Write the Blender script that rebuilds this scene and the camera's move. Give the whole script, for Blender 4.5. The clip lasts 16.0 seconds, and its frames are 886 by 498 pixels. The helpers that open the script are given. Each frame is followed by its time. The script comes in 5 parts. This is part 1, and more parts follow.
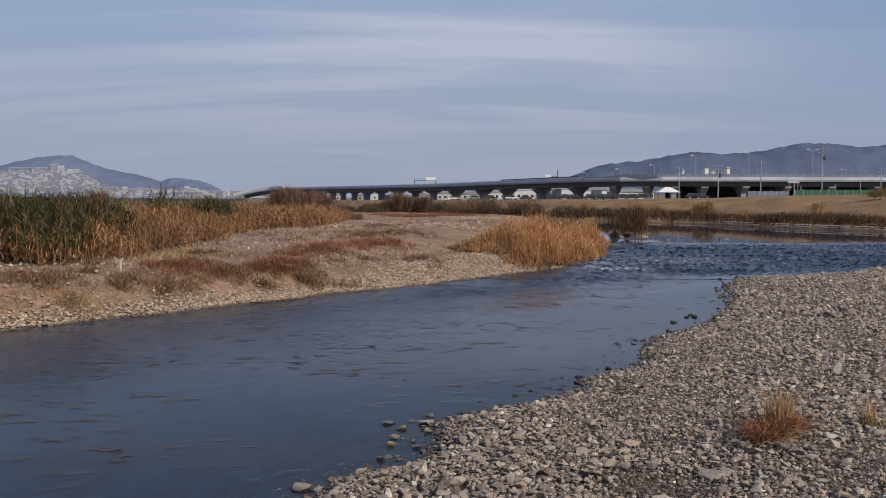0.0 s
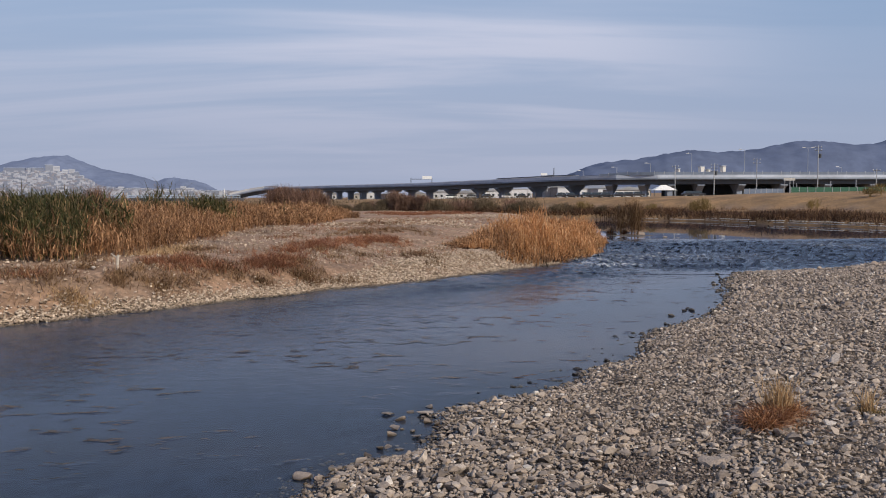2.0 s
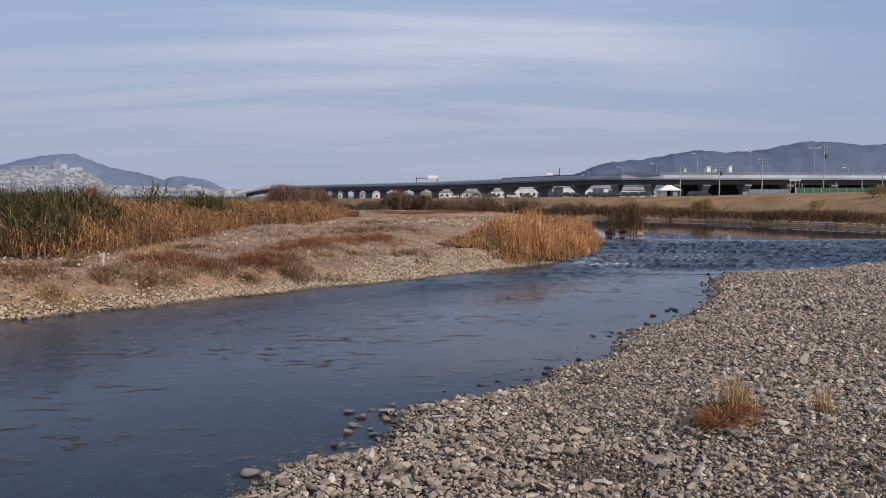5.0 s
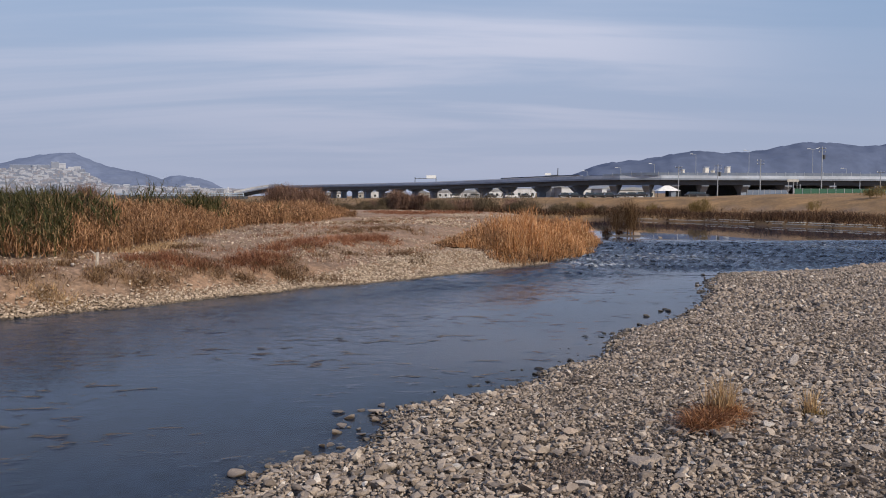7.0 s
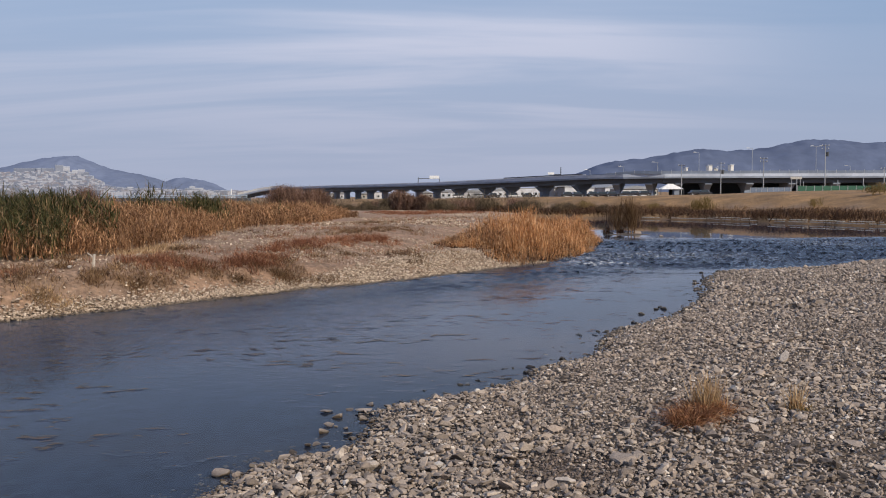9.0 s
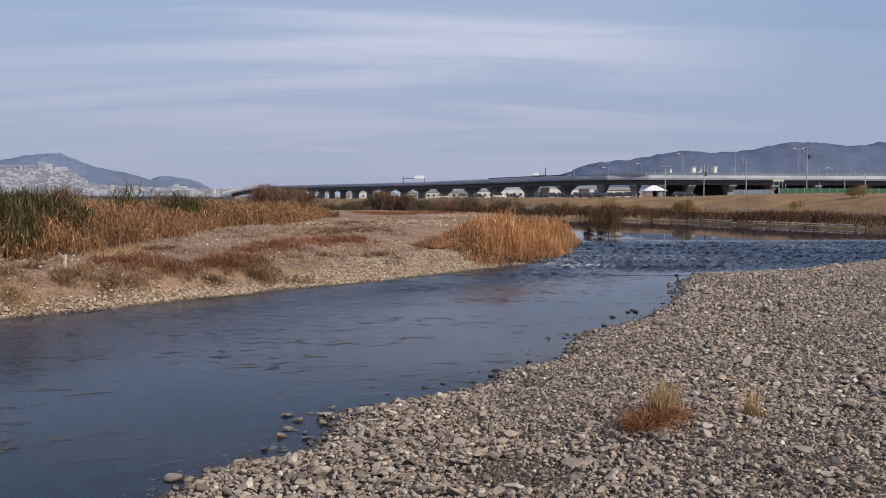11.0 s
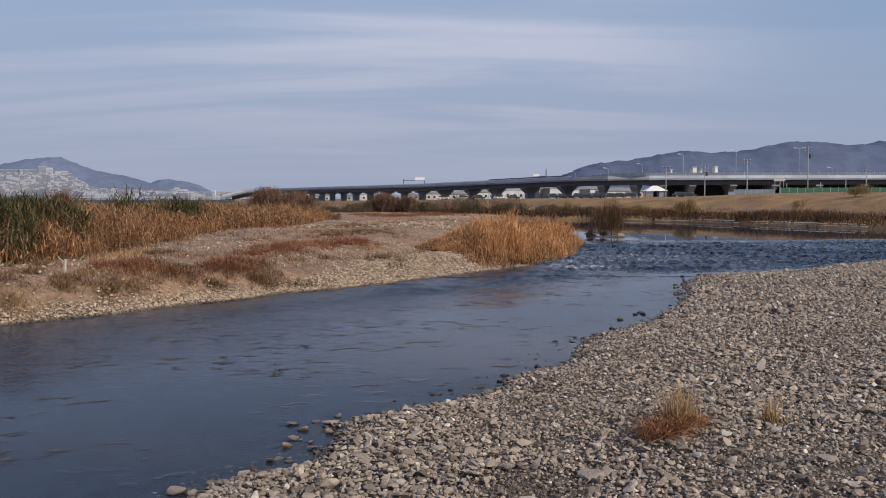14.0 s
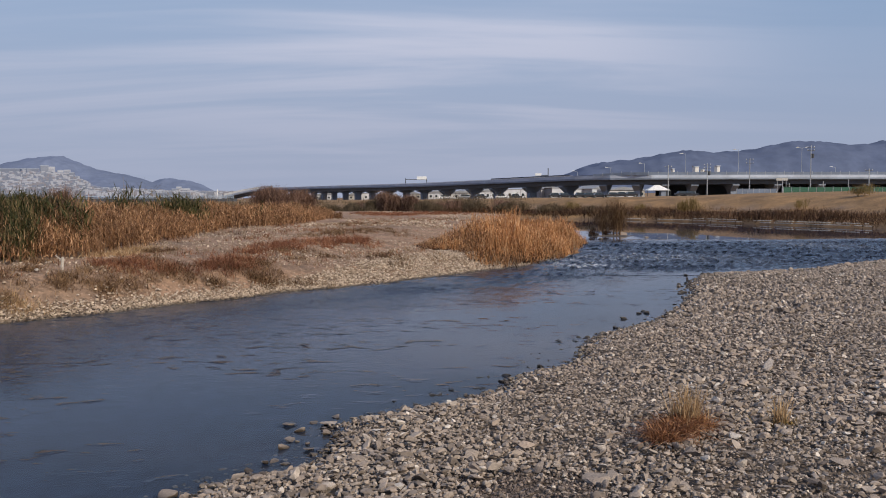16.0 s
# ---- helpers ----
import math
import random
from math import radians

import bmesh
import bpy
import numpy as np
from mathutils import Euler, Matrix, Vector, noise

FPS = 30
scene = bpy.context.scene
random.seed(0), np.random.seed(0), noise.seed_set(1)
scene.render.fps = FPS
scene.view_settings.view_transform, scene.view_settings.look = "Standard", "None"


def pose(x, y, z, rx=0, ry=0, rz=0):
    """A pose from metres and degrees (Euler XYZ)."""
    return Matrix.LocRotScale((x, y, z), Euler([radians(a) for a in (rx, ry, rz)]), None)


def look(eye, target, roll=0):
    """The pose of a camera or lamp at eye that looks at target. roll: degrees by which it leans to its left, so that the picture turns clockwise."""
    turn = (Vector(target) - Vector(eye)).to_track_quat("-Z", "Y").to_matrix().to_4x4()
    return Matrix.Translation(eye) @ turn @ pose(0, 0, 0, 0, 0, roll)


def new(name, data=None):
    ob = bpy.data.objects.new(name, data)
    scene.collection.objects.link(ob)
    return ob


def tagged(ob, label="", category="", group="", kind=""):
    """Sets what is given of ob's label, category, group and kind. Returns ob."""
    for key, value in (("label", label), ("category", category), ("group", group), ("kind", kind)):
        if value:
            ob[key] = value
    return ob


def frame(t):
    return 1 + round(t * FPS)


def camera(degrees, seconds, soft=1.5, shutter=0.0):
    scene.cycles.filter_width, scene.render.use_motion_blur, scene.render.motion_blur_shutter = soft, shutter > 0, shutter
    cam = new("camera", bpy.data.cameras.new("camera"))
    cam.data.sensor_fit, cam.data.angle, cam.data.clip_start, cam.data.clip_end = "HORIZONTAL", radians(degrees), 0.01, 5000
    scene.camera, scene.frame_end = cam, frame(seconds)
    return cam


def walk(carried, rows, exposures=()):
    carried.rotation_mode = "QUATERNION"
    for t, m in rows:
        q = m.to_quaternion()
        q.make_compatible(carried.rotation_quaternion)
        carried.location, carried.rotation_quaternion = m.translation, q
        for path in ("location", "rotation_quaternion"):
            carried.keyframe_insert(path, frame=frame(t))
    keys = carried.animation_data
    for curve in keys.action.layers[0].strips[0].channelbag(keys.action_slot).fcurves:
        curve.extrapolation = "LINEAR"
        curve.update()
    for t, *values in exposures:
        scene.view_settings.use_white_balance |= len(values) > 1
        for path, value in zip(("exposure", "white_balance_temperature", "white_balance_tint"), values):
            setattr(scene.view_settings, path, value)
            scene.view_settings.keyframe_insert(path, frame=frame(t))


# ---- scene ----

# ------------------------------------------------------------------ camera
cam = camera(53.4, 16.0, soft=1.0)
ROWS = [
    (0.0, 0.000, 0.000, 2.200, 0.000, -3.282, -0.087),
    (0.5, -0.028, 0.004, 2.188, -0.135, -3.422, -0.045),
    (1.0, -0.036, 0.005, 2.174, -0.332, -3.401, 0.003),
    (1.5, -0.030, 0.012, 2.145, -0.289, -3.297, -0.049),
    (2.0, -0.022, -0.009, 2.121, -0.233, -3.349, 0.110),
    (2.5, 0.052, -0.016, 2.097, 0.029, -3.526, 0.575),
    (3.0, 0.198, -0.002, 2.086, -0.179, -3.304, 0.232),
    (3.5, 0.275, -0.005, 2.090, 0.003, -3.282, 0.053),
    (4.0, 0.316, 0.001, 2.094, 0.275, -3.348, -0.014),
    (6.5, 0.503, -0.022, 2.123, -0.021, -3.392, -0.220),
    (7.0, 0.501, -0.022, 2.118, 0.074, -3.391, -0.217),
    (7.5, 0.478, -0.028, 2.111, 0.130, -3.438, 0.050),
    (8.0, 0.466, -0.022, 2.113, 0.053, -3.493, 0.164),
    (8.5, 0.497, -0.029, 2.115, 0.288, -3.512, 0.205),
    (9.0, 0.669, -0.032, 2.106, 0.331, -3.380, 0.228),
    (9.5, 0.856, -0.037, 2.107, -0.074, -3.339, 0.297),
    (12.0, 0.900, -0.018, 2.163, -0.772, -3.402, -0.165),
    (12.5, 0.882, 0.046, 2.161, -0.753, -3.231, -0.062),
    (13.0, 0.870, 0.099, 2.166, -0.484, -3.116, 0.014),
    (13.5, 0.850, 0.135, 2.162, -0.543, -3.207, -0.040),
    (14.0, 0.830, 0.179, 2.151, -0.592, -3.281, 0.218),
    (14.5, 0.821, 0.224, 2.134, -0.436, -3.355, 0.273),
    (15.0, 0.822, 0.273, 2.127, -0.343, -3.357, 0.351),
    (15.5, 0.834, 0.322, 2.123, -0.418, -3.343, 0.293),
    (16.0, 0.844, 0.379, 2.118, -0.469, -3.327, 0.163),
]
walk(cam, [(t, pose(x, y, z, 0, 0, yaw) @ pose(0, 0, 0, 90 + pitch) @ pose(0, 0, 0, 0, 0, -roll)) for t, x, y, z, yaw, pitch, roll in ROWS],
     [(0.0, -0.24), (0.5, -0.09), (1.0, -0.04), (2.0, -0.04), (3.0, -0.01), (4.0, -0.04), (6.5, -0.02), (9.5, 0.0), (12.0, -0.02), (12.5, -0.03), (13.0, -0.12), (14.0, -0.14), (15.0, -0.12), (16.0, -0.10)])

# ------------------------------------------------------------------ sky and sun
SUN_AZ, SUN_EL = 134.0, 35.0      # degrees clockwise from the view's +y, and above the horizon
SKY, SUN = 0.0745, 4.6


def make_world():
    w = bpy.data.worlds.new("sky")
    scene.world = w
    w.use_nodes = True
    nt = w.node_tree
    nt.nodes.clear()
    n, l = nt.nodes.new, nt.links.new
    out, bg = n("ShaderNodeOutputWorld"), n("ShaderNodeBackground")
    sky = n("ShaderNodeTexSky")
    sky.sky_type, sky.sun_disc = "NISHITA", False
    sky.sun_elevation, sky.sun_rotation = radians(SUN_EL), radians(SUN_AZ)
    sky.air_density, sky.dust_density, sky.ozone_density = 1.0, 2.0, 1.5
    co = n("ShaderNodeTexCoord")
    sep = n("ShaderNodeSeparateXYZ")
    l(co.outputs["Generated"], sep.inputs[0])
    # cirrus lies on a flat sheet high above: divide the direction by its height
    up = n("ShaderNodeMath"); up.operation = "ADD"; up.inputs[1].default_value = 0.10
    l(sep.outputs["Z"], up.inputs[0])
    div = n("ShaderNodeVectorMath"); div.operation = "DIVIDE"
    comb = n("ShaderNodeCombineXYZ")
    for k in range(3):
        l(up.outputs[0], comb.inputs[k])
    l(co.outputs["Generated"], div.inputs[0]); l(comb.outputs[0], div.inputs[1])
    mp = n("ShaderNodeMapping"); mp.inputs["Scale"].default_value = (0.24, 0.80, 0.0)
    mp.inputs["Rotation"].default_value = (0, 0, radians(3)); mp.inputs["Location"].default_value = (3.1, 1.7, 0)
    l(div.outputs[0], mp.inputs["Vector"])
    no = n("ShaderNodeTexNoise"); no.inputs["Scale"].default_value = 1.0; no.inputs["Detail"].default_value = 5
    no.inputs["Roughness"].default_value = 0.55; no.inputs["Distortion"].default_value = 0.9
    l(mp.outputs[0], no.inputs["Vector"])
    cr = n("ShaderNodeMapRange"); cr.interpolation_type = "SMOOTHSTEP"
    cr.inputs["From Min"].default_value, cr.inputs["From Max"].default_value = 0.40, 0.64
    cr.inputs["To Min"].default_value, cr.inputs["To Max"].default_value = 0.25, 1.0
    l(no.outputs["Fac"], cr.inputs["Value"])
    # the cirrus thins out towards the east
    thin = n("ShaderNodeMapRange"); thin.interpolation_type = "SMOOTHSTEP"
    thin.inputs["From Min"].default_value, thin.inputs["From Max"].default_value = 0.12, 0.45
    thin.inputs["To Min"].default_value, thin.inputs["To Max"].default_value = 1.0, 0.12
    l(sep.outputs["X"], thin.inputs["Value"])
    cover = n("ShaderNodeMath"); cover.operation = "MULTIPLY"
    l(cr.outputs[0], cover.inputs[0]); l(thin.outputs[0], cover.inputs[1])
    # one broad sheet of it in the middle of the view, thinner to the west
    bank = n("ShaderNodeMapRange"); bank.interpolation_type = "SMOOTHSTEP"
    bank.inputs["From Min"].default_value, bank.inputs["From Max"].default_value = -0.32, -0.05
    bank.inputs["To Min"].default_value, bank.inputs["To Max"].default_value = 0.8, 1.0
    l(sep.outputs["X"], bank.inputs["Value"])
    sheet = n("ShaderNodeMath"); sheet.operation = "MULTIPLY"
    l(cover.outputs[0], sheet.inputs[0]); l(bank.outputs[0], sheet.inputs[1])
    cover = sheet
    air = n("ShaderNodeMix"); air.data_type = "RGBA"
    air.inputs["Factor"].default_value, air.inputs["B"].default_value = 0.8, BLUE
    l(sky.outputs[0], air.inputs["A"])
    mix = n("ShaderNodeMix"); mix.data_type = "RGBA"
    mix.inputs["B"].default_value = CLOUD
    l(cover.outputs[0], mix.inputs["Factor"]); l(air.outputs["Result"], mix.inputs["A"])
    # deeper blue overhead
    zen = n("ShaderNodeMapRange"); zen.interpolation_type = "SMOOTHSTEP"
    zen.inputs["From Min"].default_value, zen.inputs["From Max"].default_value = 0.24, 0.75
    zen.inputs["To Min"].default_value, zen.inputs["To Max"].default_value = 0.0, 0.75
    l(sep.outputs["Z"], zen.inputs["Value"])
    deep = n("ShaderNodeMix"); deep.data_type = "RGBA"
    deep.inputs["B"].default_value = ZENITH
    l(zen.outputs[0], deep.inputs["Factor"]); l(mix.outputs["Result"], deep.inputs["A"])
    mix = deep
    # thin haze towards the horizon
    hz = n("ShaderNodeMapRange"); hz.interpolation_type = "SMOOTHSTEP"
    hz.inputs["From Min"].default_value, hz.inputs["From Max"].default_value = -0.02, 0.24
    hz.inputs["To Min"].default_value, hz.inputs["To Max"].default_value = 0.96, 0.0
    l(sep.outputs["Z"], hz.inputs["Value"])
    mix2 = n("ShaderNodeMix"); mix2.data_type = "RGBA"
    mix2.inputs["B"].default_value = HAZE
    l(hz.outputs[0], mix2.inputs["Factor"]); l(mix.outputs["Result"], mix2.inputs["A"])
    l(mix2.outputs["Result"], bg.inputs["Color"])
    bg.inputs["Strength"].default_value = SKY
    l(bg.outputs[0], out.inputs[0])


ZENITH = (2.0, 3.3, 6.6, 1)
BLUE, CLOUD, HAZE = (4.0, 5.8, 8.9, 1), (7.9, 8.4, 10.4, 1), (5.1, 5.7, 7.6, 1)
make_world()
sun = new("sun", bpy.data.lights.new("sun", "SUN"))
sun.data.energy, sun.data.angle, sun.data.color = SUN, radians(1.0), (1.0, 0.87, 0.70)
a, e = radians(SUN_AZ), radians(SUN_EL)
sun.matrix_world = look((0, 0, 60), (-math.sin(a) * math.cos(e), -math.cos(a) * math.cos(e), 60 - math.sin(e)))

# ------------------------------------------------------------------ materials
def nodes_of(name):
    m = bpy.data.materials.new(name)
    m.use_nodes = True
    return m, m.node_tree.nodes, m.node_tree.links, m.node_tree.nodes["Principled BSDF"]


def ramp(nodes, stops):
    r = nodes.new("ShaderNodeValToRGB")
    el = r.color_ramp.elements
    while len(el) < len(stops):
        el.new(0.5)
    for k, (p, c) in zip(el, stops):
        k.position, k.color = p, (*c, 1)
    return r


def noise_tex(nodes, links, scale, detail=4, rough=0.55, stretch=None, source="Object", rot=0.0):
    co, t = nodes.new("ShaderNodeTexCoord"), nodes.new("ShaderNodeTexNoise")
    t.inputs["Scale"].default_value, t.inputs["Detail"].default_value, t.inputs["Roughness"].default_value = scale, detail, rough
    if stretch:
        mp = nodes.new("ShaderNodeMapping")
        mp.inputs["Scale"].default_value, mp.inputs["Rotation"].default_value = stretch, (0, 0, rot)
        links.new(co.outputs[source], mp.inputs["Vector"]); links.new(mp.outputs[0], t.inputs["Vector"])
    else:
        links.new(co.outputs[source], t.inputs["Vector"])
    return t


def mixed(nodes, links, kind, fac, a, b):
    m = nodes.new("ShaderNodeMix")
    m.data_type, m.blend_type = "RGBA", kind
    for key, v in (("Factor", fac), ("A", a), ("B", b)):
        if isinstance(v, (int, float)):
            m.inputs[key].default_value = v
        elif isinstance(v, tuple):
            m.inputs[key].default_value = (*v, 1)
        else:
            links.new(v, m.inputs[key])
    return m.outputs["Result"]


def bump(nodes, links, bsdf, height, strength, distance):
    b = nodes.new("ShaderNodeBump")
    b.inputs["Strength"].default_value, b.inputs["Distance"].default_value = strength, distance
    links.new(height, b.inputs["Height"])
    links.new(b.outputs[0], bsdf.inputs["Normal"])
    return b


def plain(name, colour, rough=0.7, metal=0.0, vary=0.12, scale=3.0, relief=0.2):
    """Paint, concrete or cloth: two scales of slight unevenness."""
    m, n, l, b = nodes_of(name)
    big, fine = noise_tex(n, l, scale, 3), noise_tex(n, l, scale * 14, 5)
    c = mixed(n, l, "MULTIPLY", 1.0, colour, ramp_out(n, l, big.outputs["Fac"], 1 - vary * 1.6, 1 + vary))
    c = mixed(n, l, "MULTIPLY", 1.0, c, ramp_out(n, l, fine.outputs["Fac"], 1 - vary, 1 + vary * 0.6))
    l.new(c, b.inputs["Base Color"])
    b.inputs["Roughness"].default_value, b.inputs["Metallic"].default_value = rough, metal
    if relief:
        bump(n, l, b, fine.outputs["Fac"], relief, 0.01)
    return m


def ramp_out(n, l, source, lo, hi, a=0.3, c=0.7):
    r = n.new("ShaderNodeMapRange")
    r.inputs["From Min"].default_value, r.inputs["From Max"].default_value = a, c
    r.inputs["To Min"].default_value, r.inputs["To Max"].default_value = lo, hi
    l.new(source, r.inputs["Value"])
    return r.outputs[0]


def leafy(name, stops, rough=0.75, through_light=0.25):
    """Dry or green blades: every blade its own tone, some light passing through."""
    m, n, l, b = nodes_of(name)
    g = n.new("ShaderNodeNewGeometry")
    r = ramp(n, stops)
    l.new(g.outputs["Random Per Island"], r.inputs[0])
    big = noise_tex(n, l, 0.35, 3)
    c = mixed(n, l, "MULTIPLY", 1.0, r.outputs[0], ramp_out(n, l, big.outputs["Fac"], 0.62, 1.25))
    l.new(c, b.inputs["Base Color"])
    b.inputs["Roughness"].default_value = rough
    b.inputs["Specular IOR Level"].default_value = 0.2
    if through_light:
        tr, mx = n.new("ShaderNodeBsdfTranslucent"), n.new("ShaderNodeMixShader")
        l.new(c, tr.inputs[0])
        mx.inputs[0].default_value = through_light
        l.new(b.outputs[0], mx.inputs[1]); l.new(tr.outputs[0], mx.inputs[2])
        l.new(mx.outputs[0], n["Material Output"].inputs[0])
    return m


def stone_material(name, stops, single, damp=0.085):
    m, n, l, b = nodes_of(name)
    if single:
        src = n.new("ShaderNodeObjectInfo").outputs["Random"]
    else:
        src = n.new("ShaderNodeNewGeometry").outputs["Random Per Island"]
    r = ramp(n, stops)
    l.new(src, r.inputs[0])
    big, fine = noise_tex(n, l, 9.0, 4), noise_tex(n, l, 70.0, 6, 0.65)
    c = mixed(n, l, "MULTIPLY", 1.0, r.outputs[0], ramp_out(n, l, big.outputs["Fac"], 0.68, 1.22))
    c = mixed(n, l, "MULTIPLY", 1.0, c, ramp_out(n, l, fine.outputs["Fac"], 0.75, 1.2))
    # stones at and under the water line are wet and dark with algae
    geo = n.new("ShaderNodeNewGeometry")
    sep = n.new("ShaderNodeSeparateXYZ")
    l.new(geo.outputs["Position"], sep.inputs[0])
    wet = ramp_out(n, l, sep.outputs["Z"], 1.0, 0.0, damp * 0.3, damp)
    c = mixed(n, l, "MULTIPLY", wet, c, (0.30, 0.28, 0.24))
    l.new(c, b.inputs["Base Color"])
    l.new(ramp_out(n, l, wet, 0.82, 0.3, 0, 1), b.inputs["Roughness"])
    bump(n, l, b, fine.outputs["Fac"], 0.35, 0.012)
    return m


STONES = [(0.0, (0.11, 0.087, 0.071)), (0.18, (0.205, 0.165, 0.135)), (0.45, (0.29, 0.236, 0.194)), (0.7, (0.345, 0.285, 0.236)), (0.8, (0.31, 0.242, 0.19)), (0.94, (0.42, 0.358, 0.302)), (1.0, (0.60, 0.54, 0.475))]
M_STONE = stone_material("river_stone", STONES, True, 0.035)
M_WET = stone_material("wet_stone", [(0.0, (0.03, 0.026, 0.024)), (0.7, (0.075, 0.064, 0.055)), (1.0, (0.16, 0.14, 0.12))], True, 0.03)
M_GRIT = stone_material("river_grit", [(0.0, (0.08, 0.06, 0.05)), (0.6, (0.15, 0.115, 0.096)), (1.0, (0.24, 0.19, 0.158))], False)
M_STONES = stone_material("river_stones", STONES, False, 0.055)
M_PALE = stone_material("pale_stones", [(0.0, (0.17, 0.122, 0.085)), (0.2, (0.29, 0.22, 0.156)), (0.6, (0.405, 0.315, 0.23)), (1.0, (0.56, 0.46, 0.36))], False, 0.05)
M_STALK = leafy("dry_reed", [(0.0, (0.07, 0.034, 0.017)), (0.3, (0.205, 0.104, 0.051)), (0.7, (0.36, 0.195, 0.097)), (1.0, (0.57, 0.36, 0.21))])
M_GOLD = leafy("golden_reed", [(0.0, (0.22, 0.092, 0.034)), (0.35, (0.44, 0.205, 0.082)), (0.75, (0.60, 0.325, 0.152)), (1.0, (0.74, 0.50, 0.29))])
M_GREEN = leafy("green_reed", [(0.0, (0.02, 0.024, 0.009)), (0.45, (0.06, 0.066, 0.024)), (0.75, (0.125, 0.105, 0.043)), (0.9, (0.19, 0.13, 0.065)), (1.0, (0.30, 0.205, 0.113))])
M_RED = leafy("red_weed", [(0.0, (0.085, 0.034, 0.02)), (0.5, (0.25, 0.098, 0.051)), (1.0, (0.44, 0.225, 0.125))])
M_BROWN = leafy("brown_weed", [(0.0, (0.06, 0.033, 0.018)), (0.5, (0.175, 0.101, 0.053)), (1.0, (0.38, 0.25, 0.14))])
M_RUST = leafy("rust_grass", [(0.0, (0.10, 0.042, 0.022)), (0.5, (0.25, 0.112, 0.055)), (0.85, (0.40, 0.20, 0.10)), (1.0, (0.56, 0.35, 0.19))])
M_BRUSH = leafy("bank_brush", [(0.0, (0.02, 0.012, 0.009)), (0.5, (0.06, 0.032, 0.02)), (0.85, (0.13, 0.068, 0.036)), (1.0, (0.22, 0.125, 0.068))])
M_SCRUB = leafy("grey_scrub", [(0.0, (0.065, 0.05, 0.034)), (0.5, (0.145, 0.108, 0.068)), (1.0, (0.24, 0.18, 0.11))])
M_OLIVE = leafy("olive_twigs", [(0.0, (0.12, 0.086, 0.032)), (0.5, (0.225, 0.16, 0.062)), (1.0, (0.34, 0.24, 0.105))])
M_TWIG = leafy("bare_twigs", [(0.0, (0.08, 0.048, 0.038)), (0.5, (0.18, 0.105, 0.078)), (1.0, (0.30, 0.19, 0.135))], through_light=0)
M_STRAW = leafy("straw_grass", [(0.0, (0.34, 0.215, 0.11)), (0.5, (0.50, 0.335, 0.18)), (1.0, (0.64, 0.47, 0.28))])
# the concrete's blue cast is distance haze put into its colour
M_HAZED_CONCRETE = plain("concrete", (0.20, 0.238, 0.305), 0.85, vary=0.15, scale=0.12)
# one dark blue-grey for girders, second deck, closing wall and screen
M_GIRDER = plain("girder_dark_grey", (0.065, 0.078, 0.1), 0.6, vary=0.1, scale=0.1)
M_WHITE = plain("white_paint", (0.72, 0.72, 0.70), 0.6)
M_DARK = plain("dark_metal", (0.06, 0.065, 0.07), 0.5, 0.3)
M_STEEL = plain("galvanised_steel", (0.42, 0.44, 0.46), 0.5, 0.6)
M_ROOF = plain("slate_tile", (0.24, 0.255, 0.285), 0.7, scale=1.5)
M_PALECON = plain("pale_concrete", (0.42, 0.41, 0.39), 0.85)
M_BARRIER = plain("barrier_panel", (0.135, 0.172, 0.24), 0.5, scale=0.3)
M_GLASS = plain("window_glass", (0.03, 0.04, 0.05), 0.12, relief=0)
M_WALL = plain("house_wall", (0.50, 0.52, 0.57), 0.8, scale=0.5)
M_CREAM = plain("cream_wall", (0.36, 0.35, 0.34), 0.8, scale=0.5)
M_RUBBER = plain("rubber", (0.02, 0.02, 0.02), 0.8)
M_BLUE = plain("blue_rail_paint", (0.36, 0.45, 0.57), 0.5, scale=0.2)
M_WOOD = plain("bleached_wood", (0.46, 0.41, 0.35), 0.8, scale=6)
M_GREENNET = plain("green_net", (0.02, 0.095, 0.06), 0.7)


